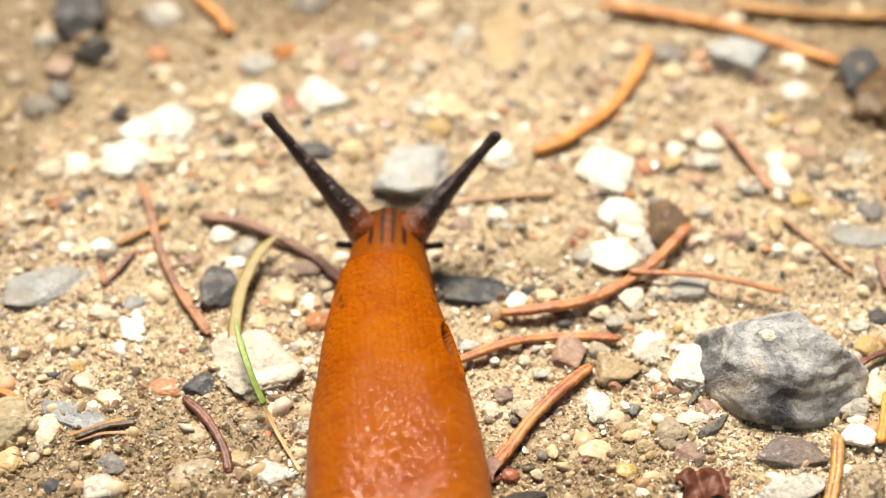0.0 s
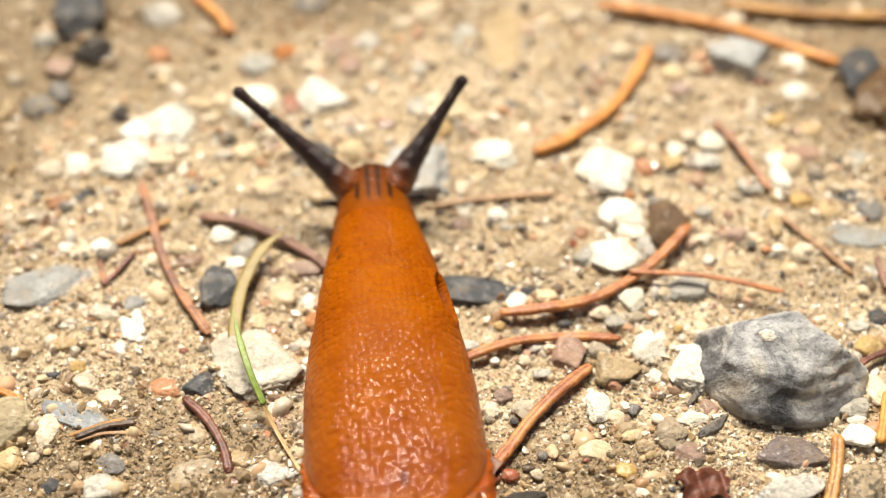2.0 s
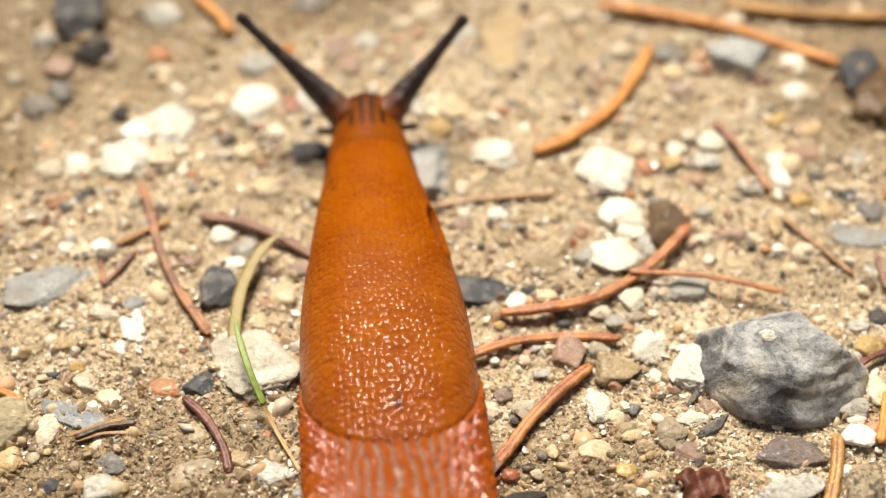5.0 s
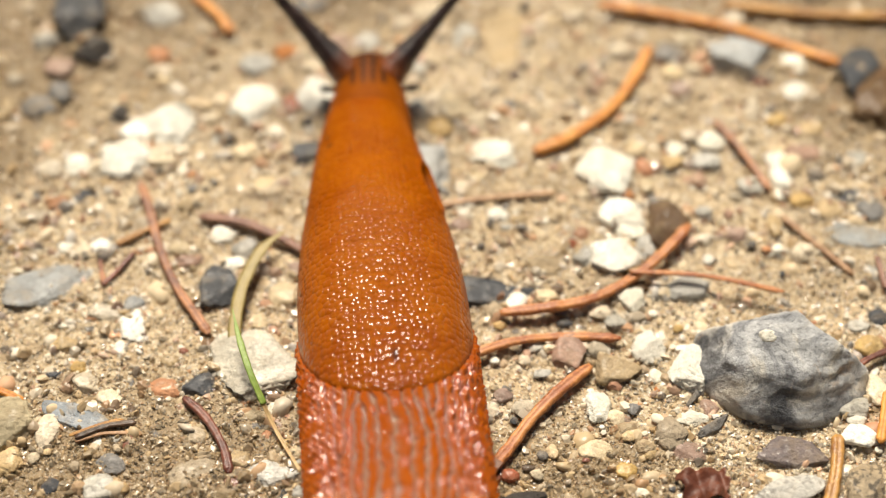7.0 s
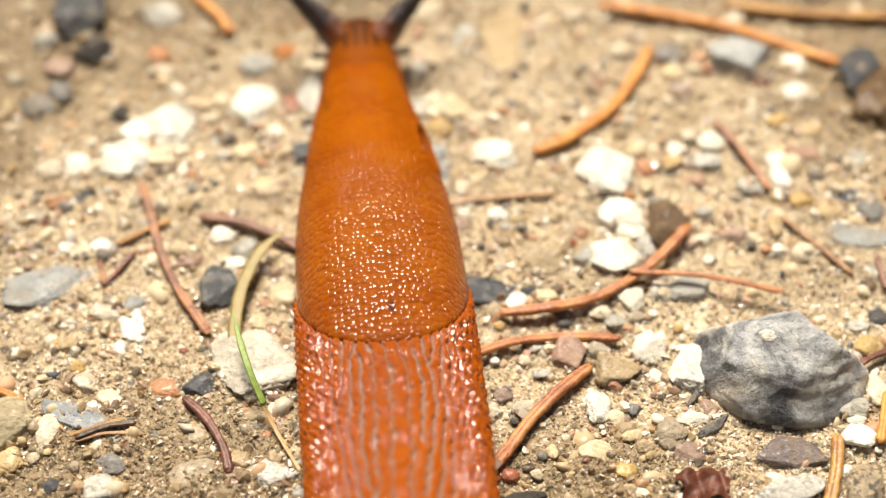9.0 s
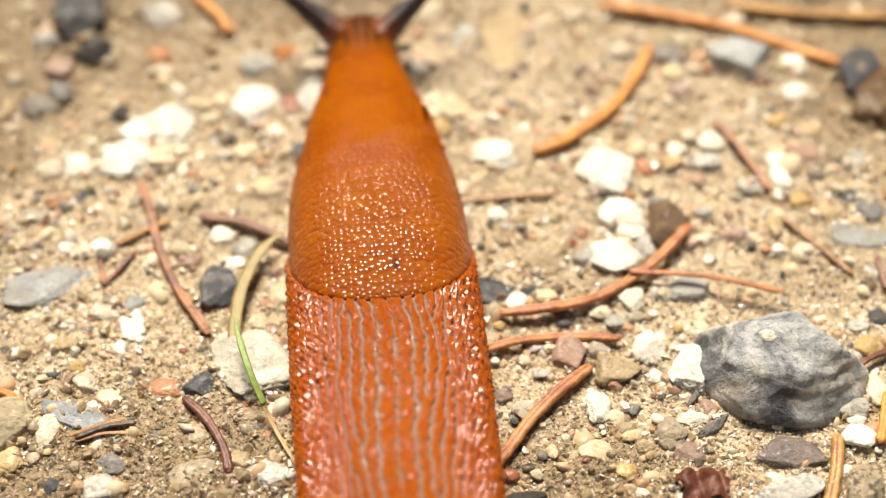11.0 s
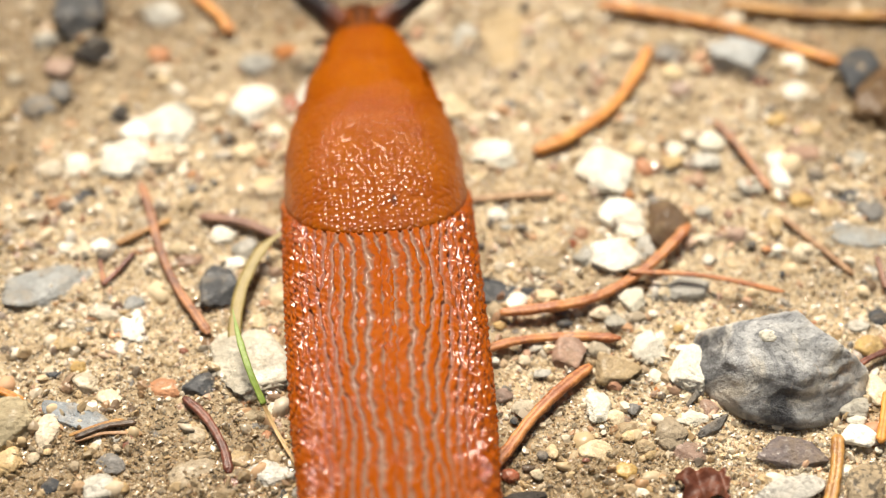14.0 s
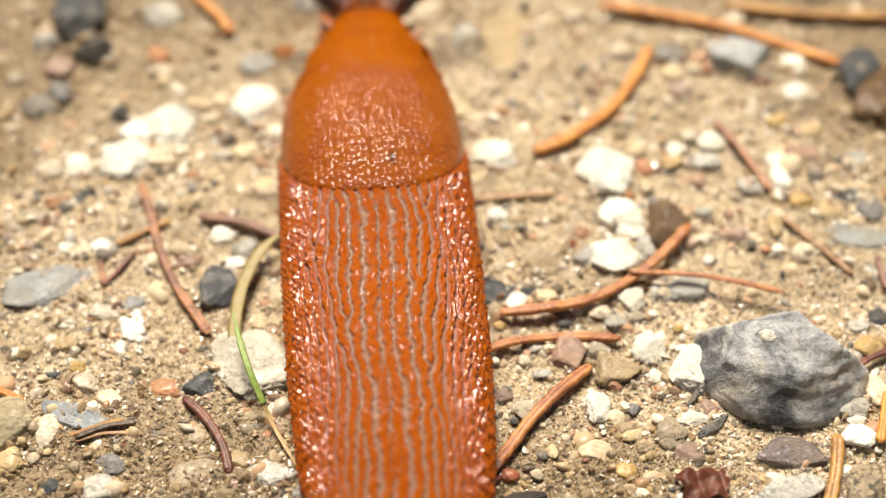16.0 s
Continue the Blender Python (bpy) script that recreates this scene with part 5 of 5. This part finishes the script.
def mantle_piece(parent, k, rear, front, first, last, side):
    turns = inner_turns(64)
    if first:
        u = np.concatenate(([-0.03, -0.015], np.linspace(0, 1, 44), [1.02]))
    else:
        u = np.concatenate((np.linspace(-0.75, 0, 10)[:-1], np.linspace(0, 1, 34), [1.03]))
    s_list, x_list, z_list, mark, arc_list = [], [], [], [], []
    every = inner_turns(64)
    for t in u:
        turns = every
        lip = 0.0
        if first:
            begin = rear + 10.5 * np.minimum(np.abs(turns) / 1.57, 1.25) ** 1.9
            s = begin + (front - begin) * max(t, 0.0)
            half, tall = lerp(HALF_WIDTH, s), lerp(HEIGHT, s)
            depth = np.minimum((s - begin) / 1.1, 1.0)
            lip = -0.28 * (1 - np.sqrt(np.maximum(0, 1 - (1 - depth) ** 2)))
            if t < 0:
                lip = lip + t * 22
        else:
            at = rear + (front - rear) * t
            s = np.full_like(turns, at)
            widest = np.interp(at, (28, 34, 41), (2.2, 1.7, 1.1))
            turns = np.where(every > 0, every * widest / 2.2, every)
            held = np.maximum(s, rear + 0.3)
            half, tall = lerp(HALF_WIDTH, held), lerp(HEIGHT, held)
            if t < 0:
                lip = -0.05 - 0.03 * (rear - s)
            elif t < 0.25:
                lip = -0.05 * (1 - t * 4)
        if t > 1:
            lip = -0.22
        if last and t > 0.8:
            lip = lip - 0.5 * ((t - 0.8) / 0.2) ** 2
        swell = 0.03 * np.sin(s * 0.5 + turns * 2.1) + 0.03 * np.sin(s * 0.37 - turns * 3.3)
        x, z = section(turns, half + lip + swell * 0.5, tall + lip + swell)
        z = z - np.where(turns < 0, 0.03 + 0.12 * np.abs(turns), 0)
        dark = np.zeros_like(turns)
        if side > 0:
            d = np.sqrt(((s - PORE_S) / 2.7) ** 2 + ((turns - PORE_TURN) / 0.2) ** 2)
            dent = np.exp(-d ** 2.6)
            rim = np.exp(-((d - 1.25) / 0.35) ** 2)
            x = x - 1.6 * dent + 0.45 * rim
            z = z - 0.9 * dent + 0.2 * rim
            dark = np.maximum(dark, np.clip(dent * 1.3 - 0.2, 0, 0.95))
        if side < 0:
            for ss, tt in ((35.2, 0.80), (36.8, 0.95), (33.6, 0.7)):
                d = np.sqrt(((s - ss) / 0.45) ** 2 + ((turns - tt) / 0.07) ** 2)
                dark = np.maximum(dark, 0.75 * np.exp(-d ** 2))
        if side > 0:
            d = np.sqrt(((s - 3.3) / 0.8) ** 2 + ((turns - 0.03) / 0.03) ** 2)
            dark = np.maximum(dark, 0.95 * np.exp(-d ** 4))
        s_list.append(s)
        run = np.concatenate(([0.0], np.cumsum(np.hypot(np.diff(x), np.diff(z)))))
        arc_list.append(run - run[9])
        x_list.append(x * side)
        z_list.append(z)
        mark.append(dark)
    verts = np.stack((np.array(x_list).ravel(), np.array(s_list).ravel(), np.array(z_list).ravel()), 1) * MM
    faces = strip_faces(len(u), len(turns), side > 0)
    ob = body_part("mantle_fold", verts, faces, MANTLE_SKIN, parent, {"mark": np.array(mark).ravel()})
    arcs = np.array(arc_list).ravel() * side
    add_vectors(ob, "skin", np.stack((arcs, np.array(s_list).ravel(), np.zeros(len(arcs))), 1) * MM)
    return ob


def forks():
    """Places where a furrow of the back splits in two: along the body, round it, and the way it opens."""
    rng = np.random.default_rng(41)
    out = []
    for k in range(26):
        s0 = -50 + 62 * (k + rng.uniform(0, 1)) / 26
        t0 = rng.uniform(0.12, 0.8) * (1 if k % 2 else -1)
        out.append((s0, t0, 1 if (k // 2) % 2 else -1))
    return out


FORKS = forks()


def back_piece(parent, side):
    """One flank of the furrowed back, from under the mantle to the tail."""
    cols = 190
    turns = np.concatenate((np.linspace(-0.40, 0, 28)[:-1], np.linspace(0, 2.2, cols)))
    s_line = np.concatenate((np.linspace(-54, -40, 60)[:-1], np.linspace(-40, 12, 400)))
    T, S = np.meshgrid(turns, s_line)
    G = T * side
    half, tall = lerp(HALF_WIDTH, S) + 0.06, lerp(HEIGHT, S) - 0.15
    hidden = np.clip((S + 0.6 - 10.5 * np.minimum(np.abs(T) / 1.57, 1.25) ** 1.9) / 1.0, 0, 1)  # under the mantle
    half, tall = half - 0.7 * hidden, tall - 0.7 * hidden
    lane = G / 0.128 + 0.18 * np.sin(S * 0.27 + G * 3.1) + 0.09 * np.sin(S * 0.83 + G * 9 + 1.0) + 0.07 * np.sin(S * 1.9 - G * 15) + 0.04 * np.sin(S * 4.3 + G * 27)
    for s0, t0, way in FORKS:
        lane = lane + way * np.arctan2((G - t0) * 8.0, S - s0) / (2 * math.pi)
    phase = 2 * math.pi * lane
    across = np.abs(2 * (lane + 0.5 - np.floor(lane + 0.5)) - 1)
    side_on = np.clip((np.abs(T) - 0.30) / 0.5, 0, 1)
    # flat-topped ridges with crimped edges; further down the flanks they break into short lumps
    crimp = 0.07 * np.sin(S * 5.1 + phase) + 0.06 * np.sin(S * 8.3 - phase + G * 5) + 0.05 * np.sin(S * 3.3 + 2 * phase)
    body = np.clip((0.80 + crimp - across) / 0.26, 0, 1)
    ridge = body * body * (3 - 2 * body)
    cut = np.sin(S * 1.15 + phase + 2.2 * np.sin(S * 0.31 + G * 7)) + 0.6 * np.sin(S * 2.3 - 2 * phase + G * 4)
    notch = np.clip((cut + 1.45 - 0.3 * side_on) / 0.7, 0, 1)
    high = ridge * (0.72 - 0.12 * side_on + (0.28 + 0.12 * side_on) * notch)
    amount = (0.32 + 0.14 * side_on) * np.clip((S + 54) / 18, 0.1, 1)
    bump = (high - 0.7) * amount
    outward = (lane + 0.5 - np.floor(lane + 0.5) - 0.5) * np.where(G < 0, -1, 1)
    bump = bump + 0.5 * side_on * outward * ridge  # the ridges of the flanks lie like steps, their tops turned up
    bump = bump + ridge * (0.028 * np.sin(S * 6.7 + phase + G * 11) + 0.028 * np.sin(S * 4.1 - phase - G * 19)) * (0.6 + side_on)
    # crimps across the ridges of the flanks
    bump = bump + side_on * ridge * (0.055 * np.sin(S * 7.3 + phase + 1.5 * np.sin(S * 0.6 + G * 5)) + 0.05 * np.sin(S * 4.4 - phase + G * 3))
    x, z = section(T, half, tall)
    nx, nz = np.sin(T), np.cos(T) * 0.9
    x, z = x + bump * nx, z + bump * nz
    z = z - np.where(T < 0, 0.02 + 0.7 * np.abs(T) + 3.0 * np.maximum(0, -0.2 - T), 0)
    verts = np.stack((x.ravel() * side, S.ravel(), np.maximum(z.ravel(), 0.05)), 1) * MM
    furrow = 0.9 * np.clip((across - 0.44 - 0.6 * crimp) / 0.30, 0, 1) * np.clip(1.2 - np.abs(T) * 0.85, 0.10, 1)
    faces = strip_faces(len(s_line), len(turns), side > 0)
    patch = np.clip(1.1 + 0.6 * np.sin(S * 1.1 + phase) + 0.6 * np.sin(S * 2.3 - phase + G * 8), 0, 1)
    film = np.maximum(np.clip((np.abs(T) - 0.32) / 0.4, 0, 1) * patch, 0.35 * np.clip((across - 0.8) / 0.2, 0, 1))
    film = np.maximum(film, 0.3 * ridge * np.clip(np.sin(S * 2.1 + phase) + np.sin(S * 3.7 - 2 * phase + G * 9) - 0.8, 0, 1))
    film = np.maximum(film, 0.9 * np.exp(-((across - 0.58) / 0.09) ** 2) * np.clip(np.sin(S * 1.3 + 2 * phase) + np.sin(S * 0.7 - phase + G * 6) - 0.2, 0, 1))
    ob = body_part("furrowed_flank", verts, faces, BACK_SKIN, parent, {"furrow": furrow.ravel(), "film": film.ravel(), "side": side_on.ravel()}, "furrowed wet orange back with grey grooves")
    add_vectors(ob, "skin", np.stack((G.ravel() * 8.6, S.ravel(), np.zeros(G.size)), 1) * MM)
    return ob


def foot_piece(parent):
    """The foot's pale fringe, a low rim round the sole."""
    s = np.linspace(-53, 40, 120)
    half = lerp(HALF_WIDTH, s) * 0.86
    cols = [(-1, 0.0), (-1.03, 0.5), (-0.96, 1.1), (-0.7, 1.5), (0.7, 1.5), (0.96, 1.1), (1.03, 0.5), (1, 0.0)]
    verts = [(cx * h * MM, a * MM, cz * MM * min(1.0, h / 3)) for a, h in zip(s, half) for cx, cz in cols]
    faces = strip_faces(len(s), len(cols), True)
    n = len(cols)
    faces += [(j * n, (j + 1) * n, (j + 1) * n + n - 1, j * n + n - 1) for j in range(len(s) - 1)]
    return body_part("foot", verts, faces, simple_material("foot_skin", (0.42, 0.12, 0.03), (0.28, 0.07, 0.02), 0.35, 900), parent, {}, "dull orange foot fringe touching the ground")


def head_piece(parent):
    """Head and neck; the origin lies at the neck, 15 mm behind the brow."""
    s = np.concatenate((np.linspace(-14, 13.2, 58)[:-1], 13.2 + 1.8 * np.sin(np.linspace(0, 1.57, 14))))
    verts, mark = [], []
    turns = np.linspace(-2.3, 2.3, 74)
    for a in s:
        if a < 13.2:
            half = np.interp(a, [-14, 0, 6, 9, 12.2, 13.2], [5.0, 5.5, 4.85, 4.25, 3.6, 3.2])
            tall = np.interp(a, [-14, 0, 6, 9, 12.2, 13.2], [7.0, 7.3, 7.0, 6.8, 6.75, 6.7])
        else:
            k = math.sqrt(max(0.0, 1 - ((a - 13.2) / 1.8) ** 2))
            half, tall = 3.2 * (0.35 + 0.65 * k), 4.2 + 2.5 * k
        x, z = section(turns, half, tall)
        x = x * (1 + 0.02 * np.sin(a * 3 + turns * 4))
        z = z + 0.07 * np.sin(a * 5 + turns * 9)
        base = 0.26 + 0.5 * max(0.0, (a - 8.0) / 6)
        dark = np.full_like(turns, base)
        for line in (0.55, 1.7):
            dark = np.maximum(dark, 0.98 * np.exp(-((np.abs(x) - line) / 0.30) ** 4) * np.clip((a - 8.2) / 1.2, 0, 1))
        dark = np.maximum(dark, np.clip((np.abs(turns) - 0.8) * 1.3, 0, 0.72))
        verts += [(vx * MM, a * MM, max(vz, 0.3) * MM) for vx, vz in zip(x, z)]
        mark += list(dark)
    n = len(turns)
    faces = strip_faces(len(s), n, True)
    faces.append(tuple((len(s) - 1) * n + i for i in range(n)))
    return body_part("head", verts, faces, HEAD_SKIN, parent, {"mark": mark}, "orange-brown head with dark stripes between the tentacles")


def stalk(name, parent, length, root, waist, bulb, label):
    """A tentacle along +y from its root, with a rounded knob at the tip."""
    verts, mark, cols = [], [], 22
    line = np.concatenate(([-1.4], np.linspace(-0.8, length - bulb, 46), length - bulb + bulb * np.sin(np.linspace(0.15, 1.5, 10))))
    for a in line:
        u = np.clip(a / length, 0, 1)
        r = waist + (root - waist) * (1 - u) ** 2.0
        knob = np.exp(-((a - (length - bulb)) / (bulb * 1.35)) ** 2)
        r = r + (bulb - waist) * knob
        if a > length - bulb:
            r = max(0.06, bulb * math.sqrt(max(0.0, 1 - ((a - length + bulb) / bulb) ** 2)))
        r *= 1 + 0.025 * math.sin(a * 4.3)
        for i in range(cols):
            q = i / cols * 2 * math.pi
            k = 1 + 0.03 * math.sin(q * 3 + a * 2.1)
            verts.append((r * k * math.cos(q) * MM, a * MM, r * k * math.sin(q) * MM))
            mark.append(float(np.clip(0.85 - a / 3.2, 0, 0.8)))
    n = cols
    faces = [(j * n + i, (j + 1) * n + i, (j + 1) * n + (i + 1) % n, j * n + (i + 1) % n) for j in range(len(line) - 1) for i in range(n)]
    faces.append(tuple((len(line) - 1) * n + i for i in range(n)))
    faces = [f[::-1] for f in faces]
    return body_part(name, verts, faces, TENTACLE_SKIN, parent, {"mark": mark}, label)


slug = tagged(new("slug"), "glossy orange-brown slug crawling over the sandy path", "slug")
MANTLE_CUTS = (-0.6, 9, 13.5, 17.5, 21, 24.6, 31, 34, 37, 40.8)
mantle_folds = []
for ring in range(len(MANTLE_CUTS) - 1):
    for flank in (-1, 1):
        fold = mantle_piece(slug, ring, MANTLE_CUTS[ring], MANTLE_CUTS[ring + 1] + 0.0, ring == 0, ring == len(MANTLE_CUTS) - 2, flank)
        tagged(fold, "smooth granular wet orange mantle skin")
        mantle_folds.append((fold, ring, flank))
flanks = [(back_piece(slug, flank), flank) for flank in (-1, 1)]
foot_piece(slug)
head = head_piece(slug)
tentacle_left = stalk("tentacle", head, 15.8, 1.9, 0.52, 0.66, "black-brown eye tentacle with a knobbed tip")
tentacle_right = stalk("tentacle", head, 13.5, 1.9, 0.52, 0.66, "black-brown eye tentacle with a knobbed tip")
for flank in (-1, 1):
    feeler = stalk("feeler", head, 3.6, 0.6, 0.36, 0.42, "short dark lower feeler")
    feeler.matrix_basis = pose(flank * 2.2 * MM, 12.0 * MM, 2.6 * MM, -8, 0, -flank * 78)

# ---- loose grit and sand ----
scatter("soil_clods", 700, 0.8, 3.2, BITS, LOAM, 21, "crumbly clods of pale sandy soil", -0.45, -0.30, 1.0, 0.2, 0.04, True)
scatter("grit", 9000, 0.34, 1.6, BITS, GRIT, 4, "mixed cream, rust and grey grit in the soil", -0.36, 0.05, 1.0, 0.35, 0.06)
scatter("gravel", 1500, 0.8, 2.6, BITS, GRAVEL, 61, "fine mixed gravel half sunk in the soil", -0.42, -0.12, 0.62, 0.15, 0.07, True)
scatter("quartz_grains", 24000, 0.22, 0.75, (BITS_SMALL, BALLS[1][1]), QUARTZ, 33, "clear and milky quartz grains sparkling in the sand", -0.2, 0.22, 2.6, 0.1, 0.2)
scatter("sand", 140000, 0.15, 0.55, GRAIN, SAND, 9, "loose pale sand grains covering the path", -0.28, 0.16, 2.1, 0.12, 0.25)


# ---- what moves ----
def motions():
    # the slug crawls straight ahead
    walk(slug, [
        (0, pose(-0.00294, -0.04480, 0, 0, 0, 5.20)),
        (1.5, pose(-0.00336, -0.03990, 0, 0, 0, 5.29)),
        (3.5, pose(-0.00380, -0.03470, 0, 0, 0, 5.40)),
        (4.0, pose(-0.00391, -0.03340, 0, 0, 0, 5.44)),
        (6.5, pose(-0.00450, -0.02650, 0, 0, 0, 5.66)),
        (7.0, pose(-0.00461, -0.02520, 0, 0, 0, 5.70)),
        (8.0, pose(-0.00485, -0.02240, 0, 0, 0, 5.70)),
        (9.0, pose(-0.00508, -0.01960, 0, 0, 0, 5.70)),
        (10.2, pose(-0.00535, -0.01650, 0, 0, 0, 5.49)),
        (11.5, pose(-0.00563, -0.01320, 0, 0, 0, 5.27)),
        (12.5, pose(-0.00584, -0.01070, 0, 0, 0, 5.10)),
        (14.5, pose(-0.00636, -0.00460, 0, 0, 0, 4.99)),
        (16.0, pose(-0.00672, -0.00040, 0, 0, 0, 4.90)),
    ])
    # how far it has drawn itself together, and how much wider it grows by that (mm to each side)
    drawn = [
        (0, 0.22, 0),
        (1.5, 0.23, 0),
        (3.5, 0.17, 0.05),
        (4.0, 0.13, 0.05),
        (6.5, 0.02, 0.1),
        (7.0, 0, 0.1),
        (8.0, 0, 0.1),
        (9.0, 0, 0.15),
        (10.2, 0.2, 0.6),
        (11.5, 0.42, 1.0),
        (12.5, 0.52, 1.1),
        (14.5, 0.78, 1.25),
        (16.0, 1.0, 1.4),
    ]
    for fold, ring, flank in mantle_folds:
        middle = (0, 9.5, 14.5, 18.5, 22, 27.4, 32, 35, 38)[ring]
        back = np.interp(middle, (8, 27.4, 34.5, 41), (0, 7.0, 9.6, 11.4))
        spread = np.interp(middle, (0, 18, 27, 38), (1, 0.9, 0.6, 0.15))
        bend = np.interp(middle, (18, 38), (0, 0.5))
        walk(fold, [(t, pose((flank * w * spread + bend * c) * MM, -back * c * MM, 0)) for t, c, w in drawn])
    for piece, flank in flanks:
        walk(piece, [(t, pose(flank * w * MM, 0, 0)) for t, c, w in drawn])
    # the head sways and is drawn back under the mantle
    walk(head, [
        (0, pose(0, 0.03103, 0, 0, 0, -5.9)),
        (0.5, pose(0, 0.03089, 0, 0, 0, -4.1)),
        (1, pose(0, 0.03077, 0, 0, 0, -2.4)),
        (1.5, pose(0, 0.03067, 0, 0, 0, -0.6)),
        (2, pose(0, 0.03099, 0, 0, 0, -0.4)),
        (2.5, pose(0, 0.03132, 0, 0, 0, -0.3)),
        (3, pose(0, 0.03168, 0, 0, 0, -0.2)),
        (3.5, pose(0, 0.03206, 0, 0, 0, -0.1)),
        (4, pose(0, 0.03265, 0, 0, 0, 0.6)),
        (6.5, pose(0, 0.03464, 0, 0, 0, -4.3)),
        (7, pose(0, 0.03470, 0, 0, 0, -4.5)),
        (8, pose(0, 0.03499, 0, 0, 0, -3.4)),
        (9, pose(0, 0.03488, 0, 0, 0, -1.6)),
        (11.5, pose(0, 0.02883, 0, 0, 0, -0.5)),
        (12.5, pose(0, 0.02690, 0, 0, 0, 0.2)),
        (14.5, pose(0, 0.02269, 0, 0, 0, -0.7)),
        (16, pose(0, 0.01999, 0, 0, 0, -3.5)),
    ])
    walk(tentacle_left, [
        (0, pose(-0.00245, 0.0122, 0.0050, 35.7, 0, 53.1)),
        (0.5, pose(-0.00245, 0.0122, 0.0050, 34.0, 0, 56.4)),
        (1, pose(-0.00245, 0.0122, 0.0050, 33.4, 0, 56.2)),
        (1.5, pose(-0.00245, 0.0122, 0.0050, 32.6, 0, 56.1)),
        (2, pose(-0.00245, 0.0122, 0.0050, 32.1, 0, 57.4)),
        (2.5, pose(-0.00245, 0.0122, 0.0050, 31.2, 0, 59.1)),
        (3, pose(-0.00245, 0.0122, 0.0050, 31.5, 0, 59.3)),
        (3.5, pose(-0.00245, 0.0122, 0.0050, 32.0, 0, 59.2)),
        (4, pose(-0.00245, 0.0122, 0.0050, 32.4, 0, 58.5)),
        (6.5, pose(-0.00245, 0.0122, 0.0050, 38.7, 0, 54.3)),
        (7, pose(-0.00245, 0.0122, 0.0050, 38.3, 0, 55.8)),
        (8, pose(-0.00245, 0.0122, 0.0050, 39.7, 0, 53.2)),
        (9, pose(-0.00245, 0.0122, 0.0050, 37.1, 0, 56.9)),
        (11.5, pose(-0.00245, 0.0122, 0.0050, 31.5, 0, 64.4)),
        (12.5, pose(-0.00245, 0.0122, 0.0050, 29.2, 0, 66.9)),
        (14.5, pose(-0.00245, 0.0122, 0.0050, 32.2, 0, 64.3)),
        (16, pose(-0.00245, 0.0122, 0.0050, 32.6, 0, 66.7)),
    ])
    walk(tentacle_right, [
        (0, pose(0.00245, 0.0122, 0.0050, 32.4, 0, -50.8)),
        (0.5, pose(0.00245, 0.0122, 0.0050, 33.6, 0, -50.8)),
        (1, pose(0.00245, 0.0122, 0.0050, 35.9, 0, -48.7)),
        (1.5, pose(0.00245, 0.0122, 0.0050, 37.0, 0, -48.7)),
        (2, pose(0.00245, 0.0122, 0.0050, 37.6, 0, -47.7)),
        (2.5, pose(0.00245, 0.0122, 0.0050, 35.6, 0, -52.7)),
        (3, pose(0.00245, 0.0122, 0.0050, 36.1, 0, -52.3)),
        (3.5, pose(0.00245, 0.0122, 0.0050, 36.2, 0, -53.1)),
        (4, pose(0.00245, 0.0122, 0.0050, 34.9, 0, -56.5)),
        (6.5, pose(0.00245, 0.0122, 0.0050, 36.4, 0, -52.7)),
        (7, pose(0.00245, 0.0122, 0.0050, 35.3, 0, -54.8)),
        (8, pose(0.00245, 0.0122, 0.0050, 36.5, 0, -54.6)),
        (9, pose(0.00245, 0.0122, 0.0050, 35.6, 0, -58.4)),
        (11.5, pose(0.00245, 0.0122, 0.0050, 31.1, 0, -65.6)),
        (12.5, pose(0.00245, 0.0122, 0.0050, 28.4, 0, -69.6)),
        (14.5, pose(0.00245, 0.0122, 0.0050, 27.0, 0, -70.8)),
        (16, pose(0.00245, 0.0122, 0.0050, 27.2, 0, -68.2)),
    ])


motions()
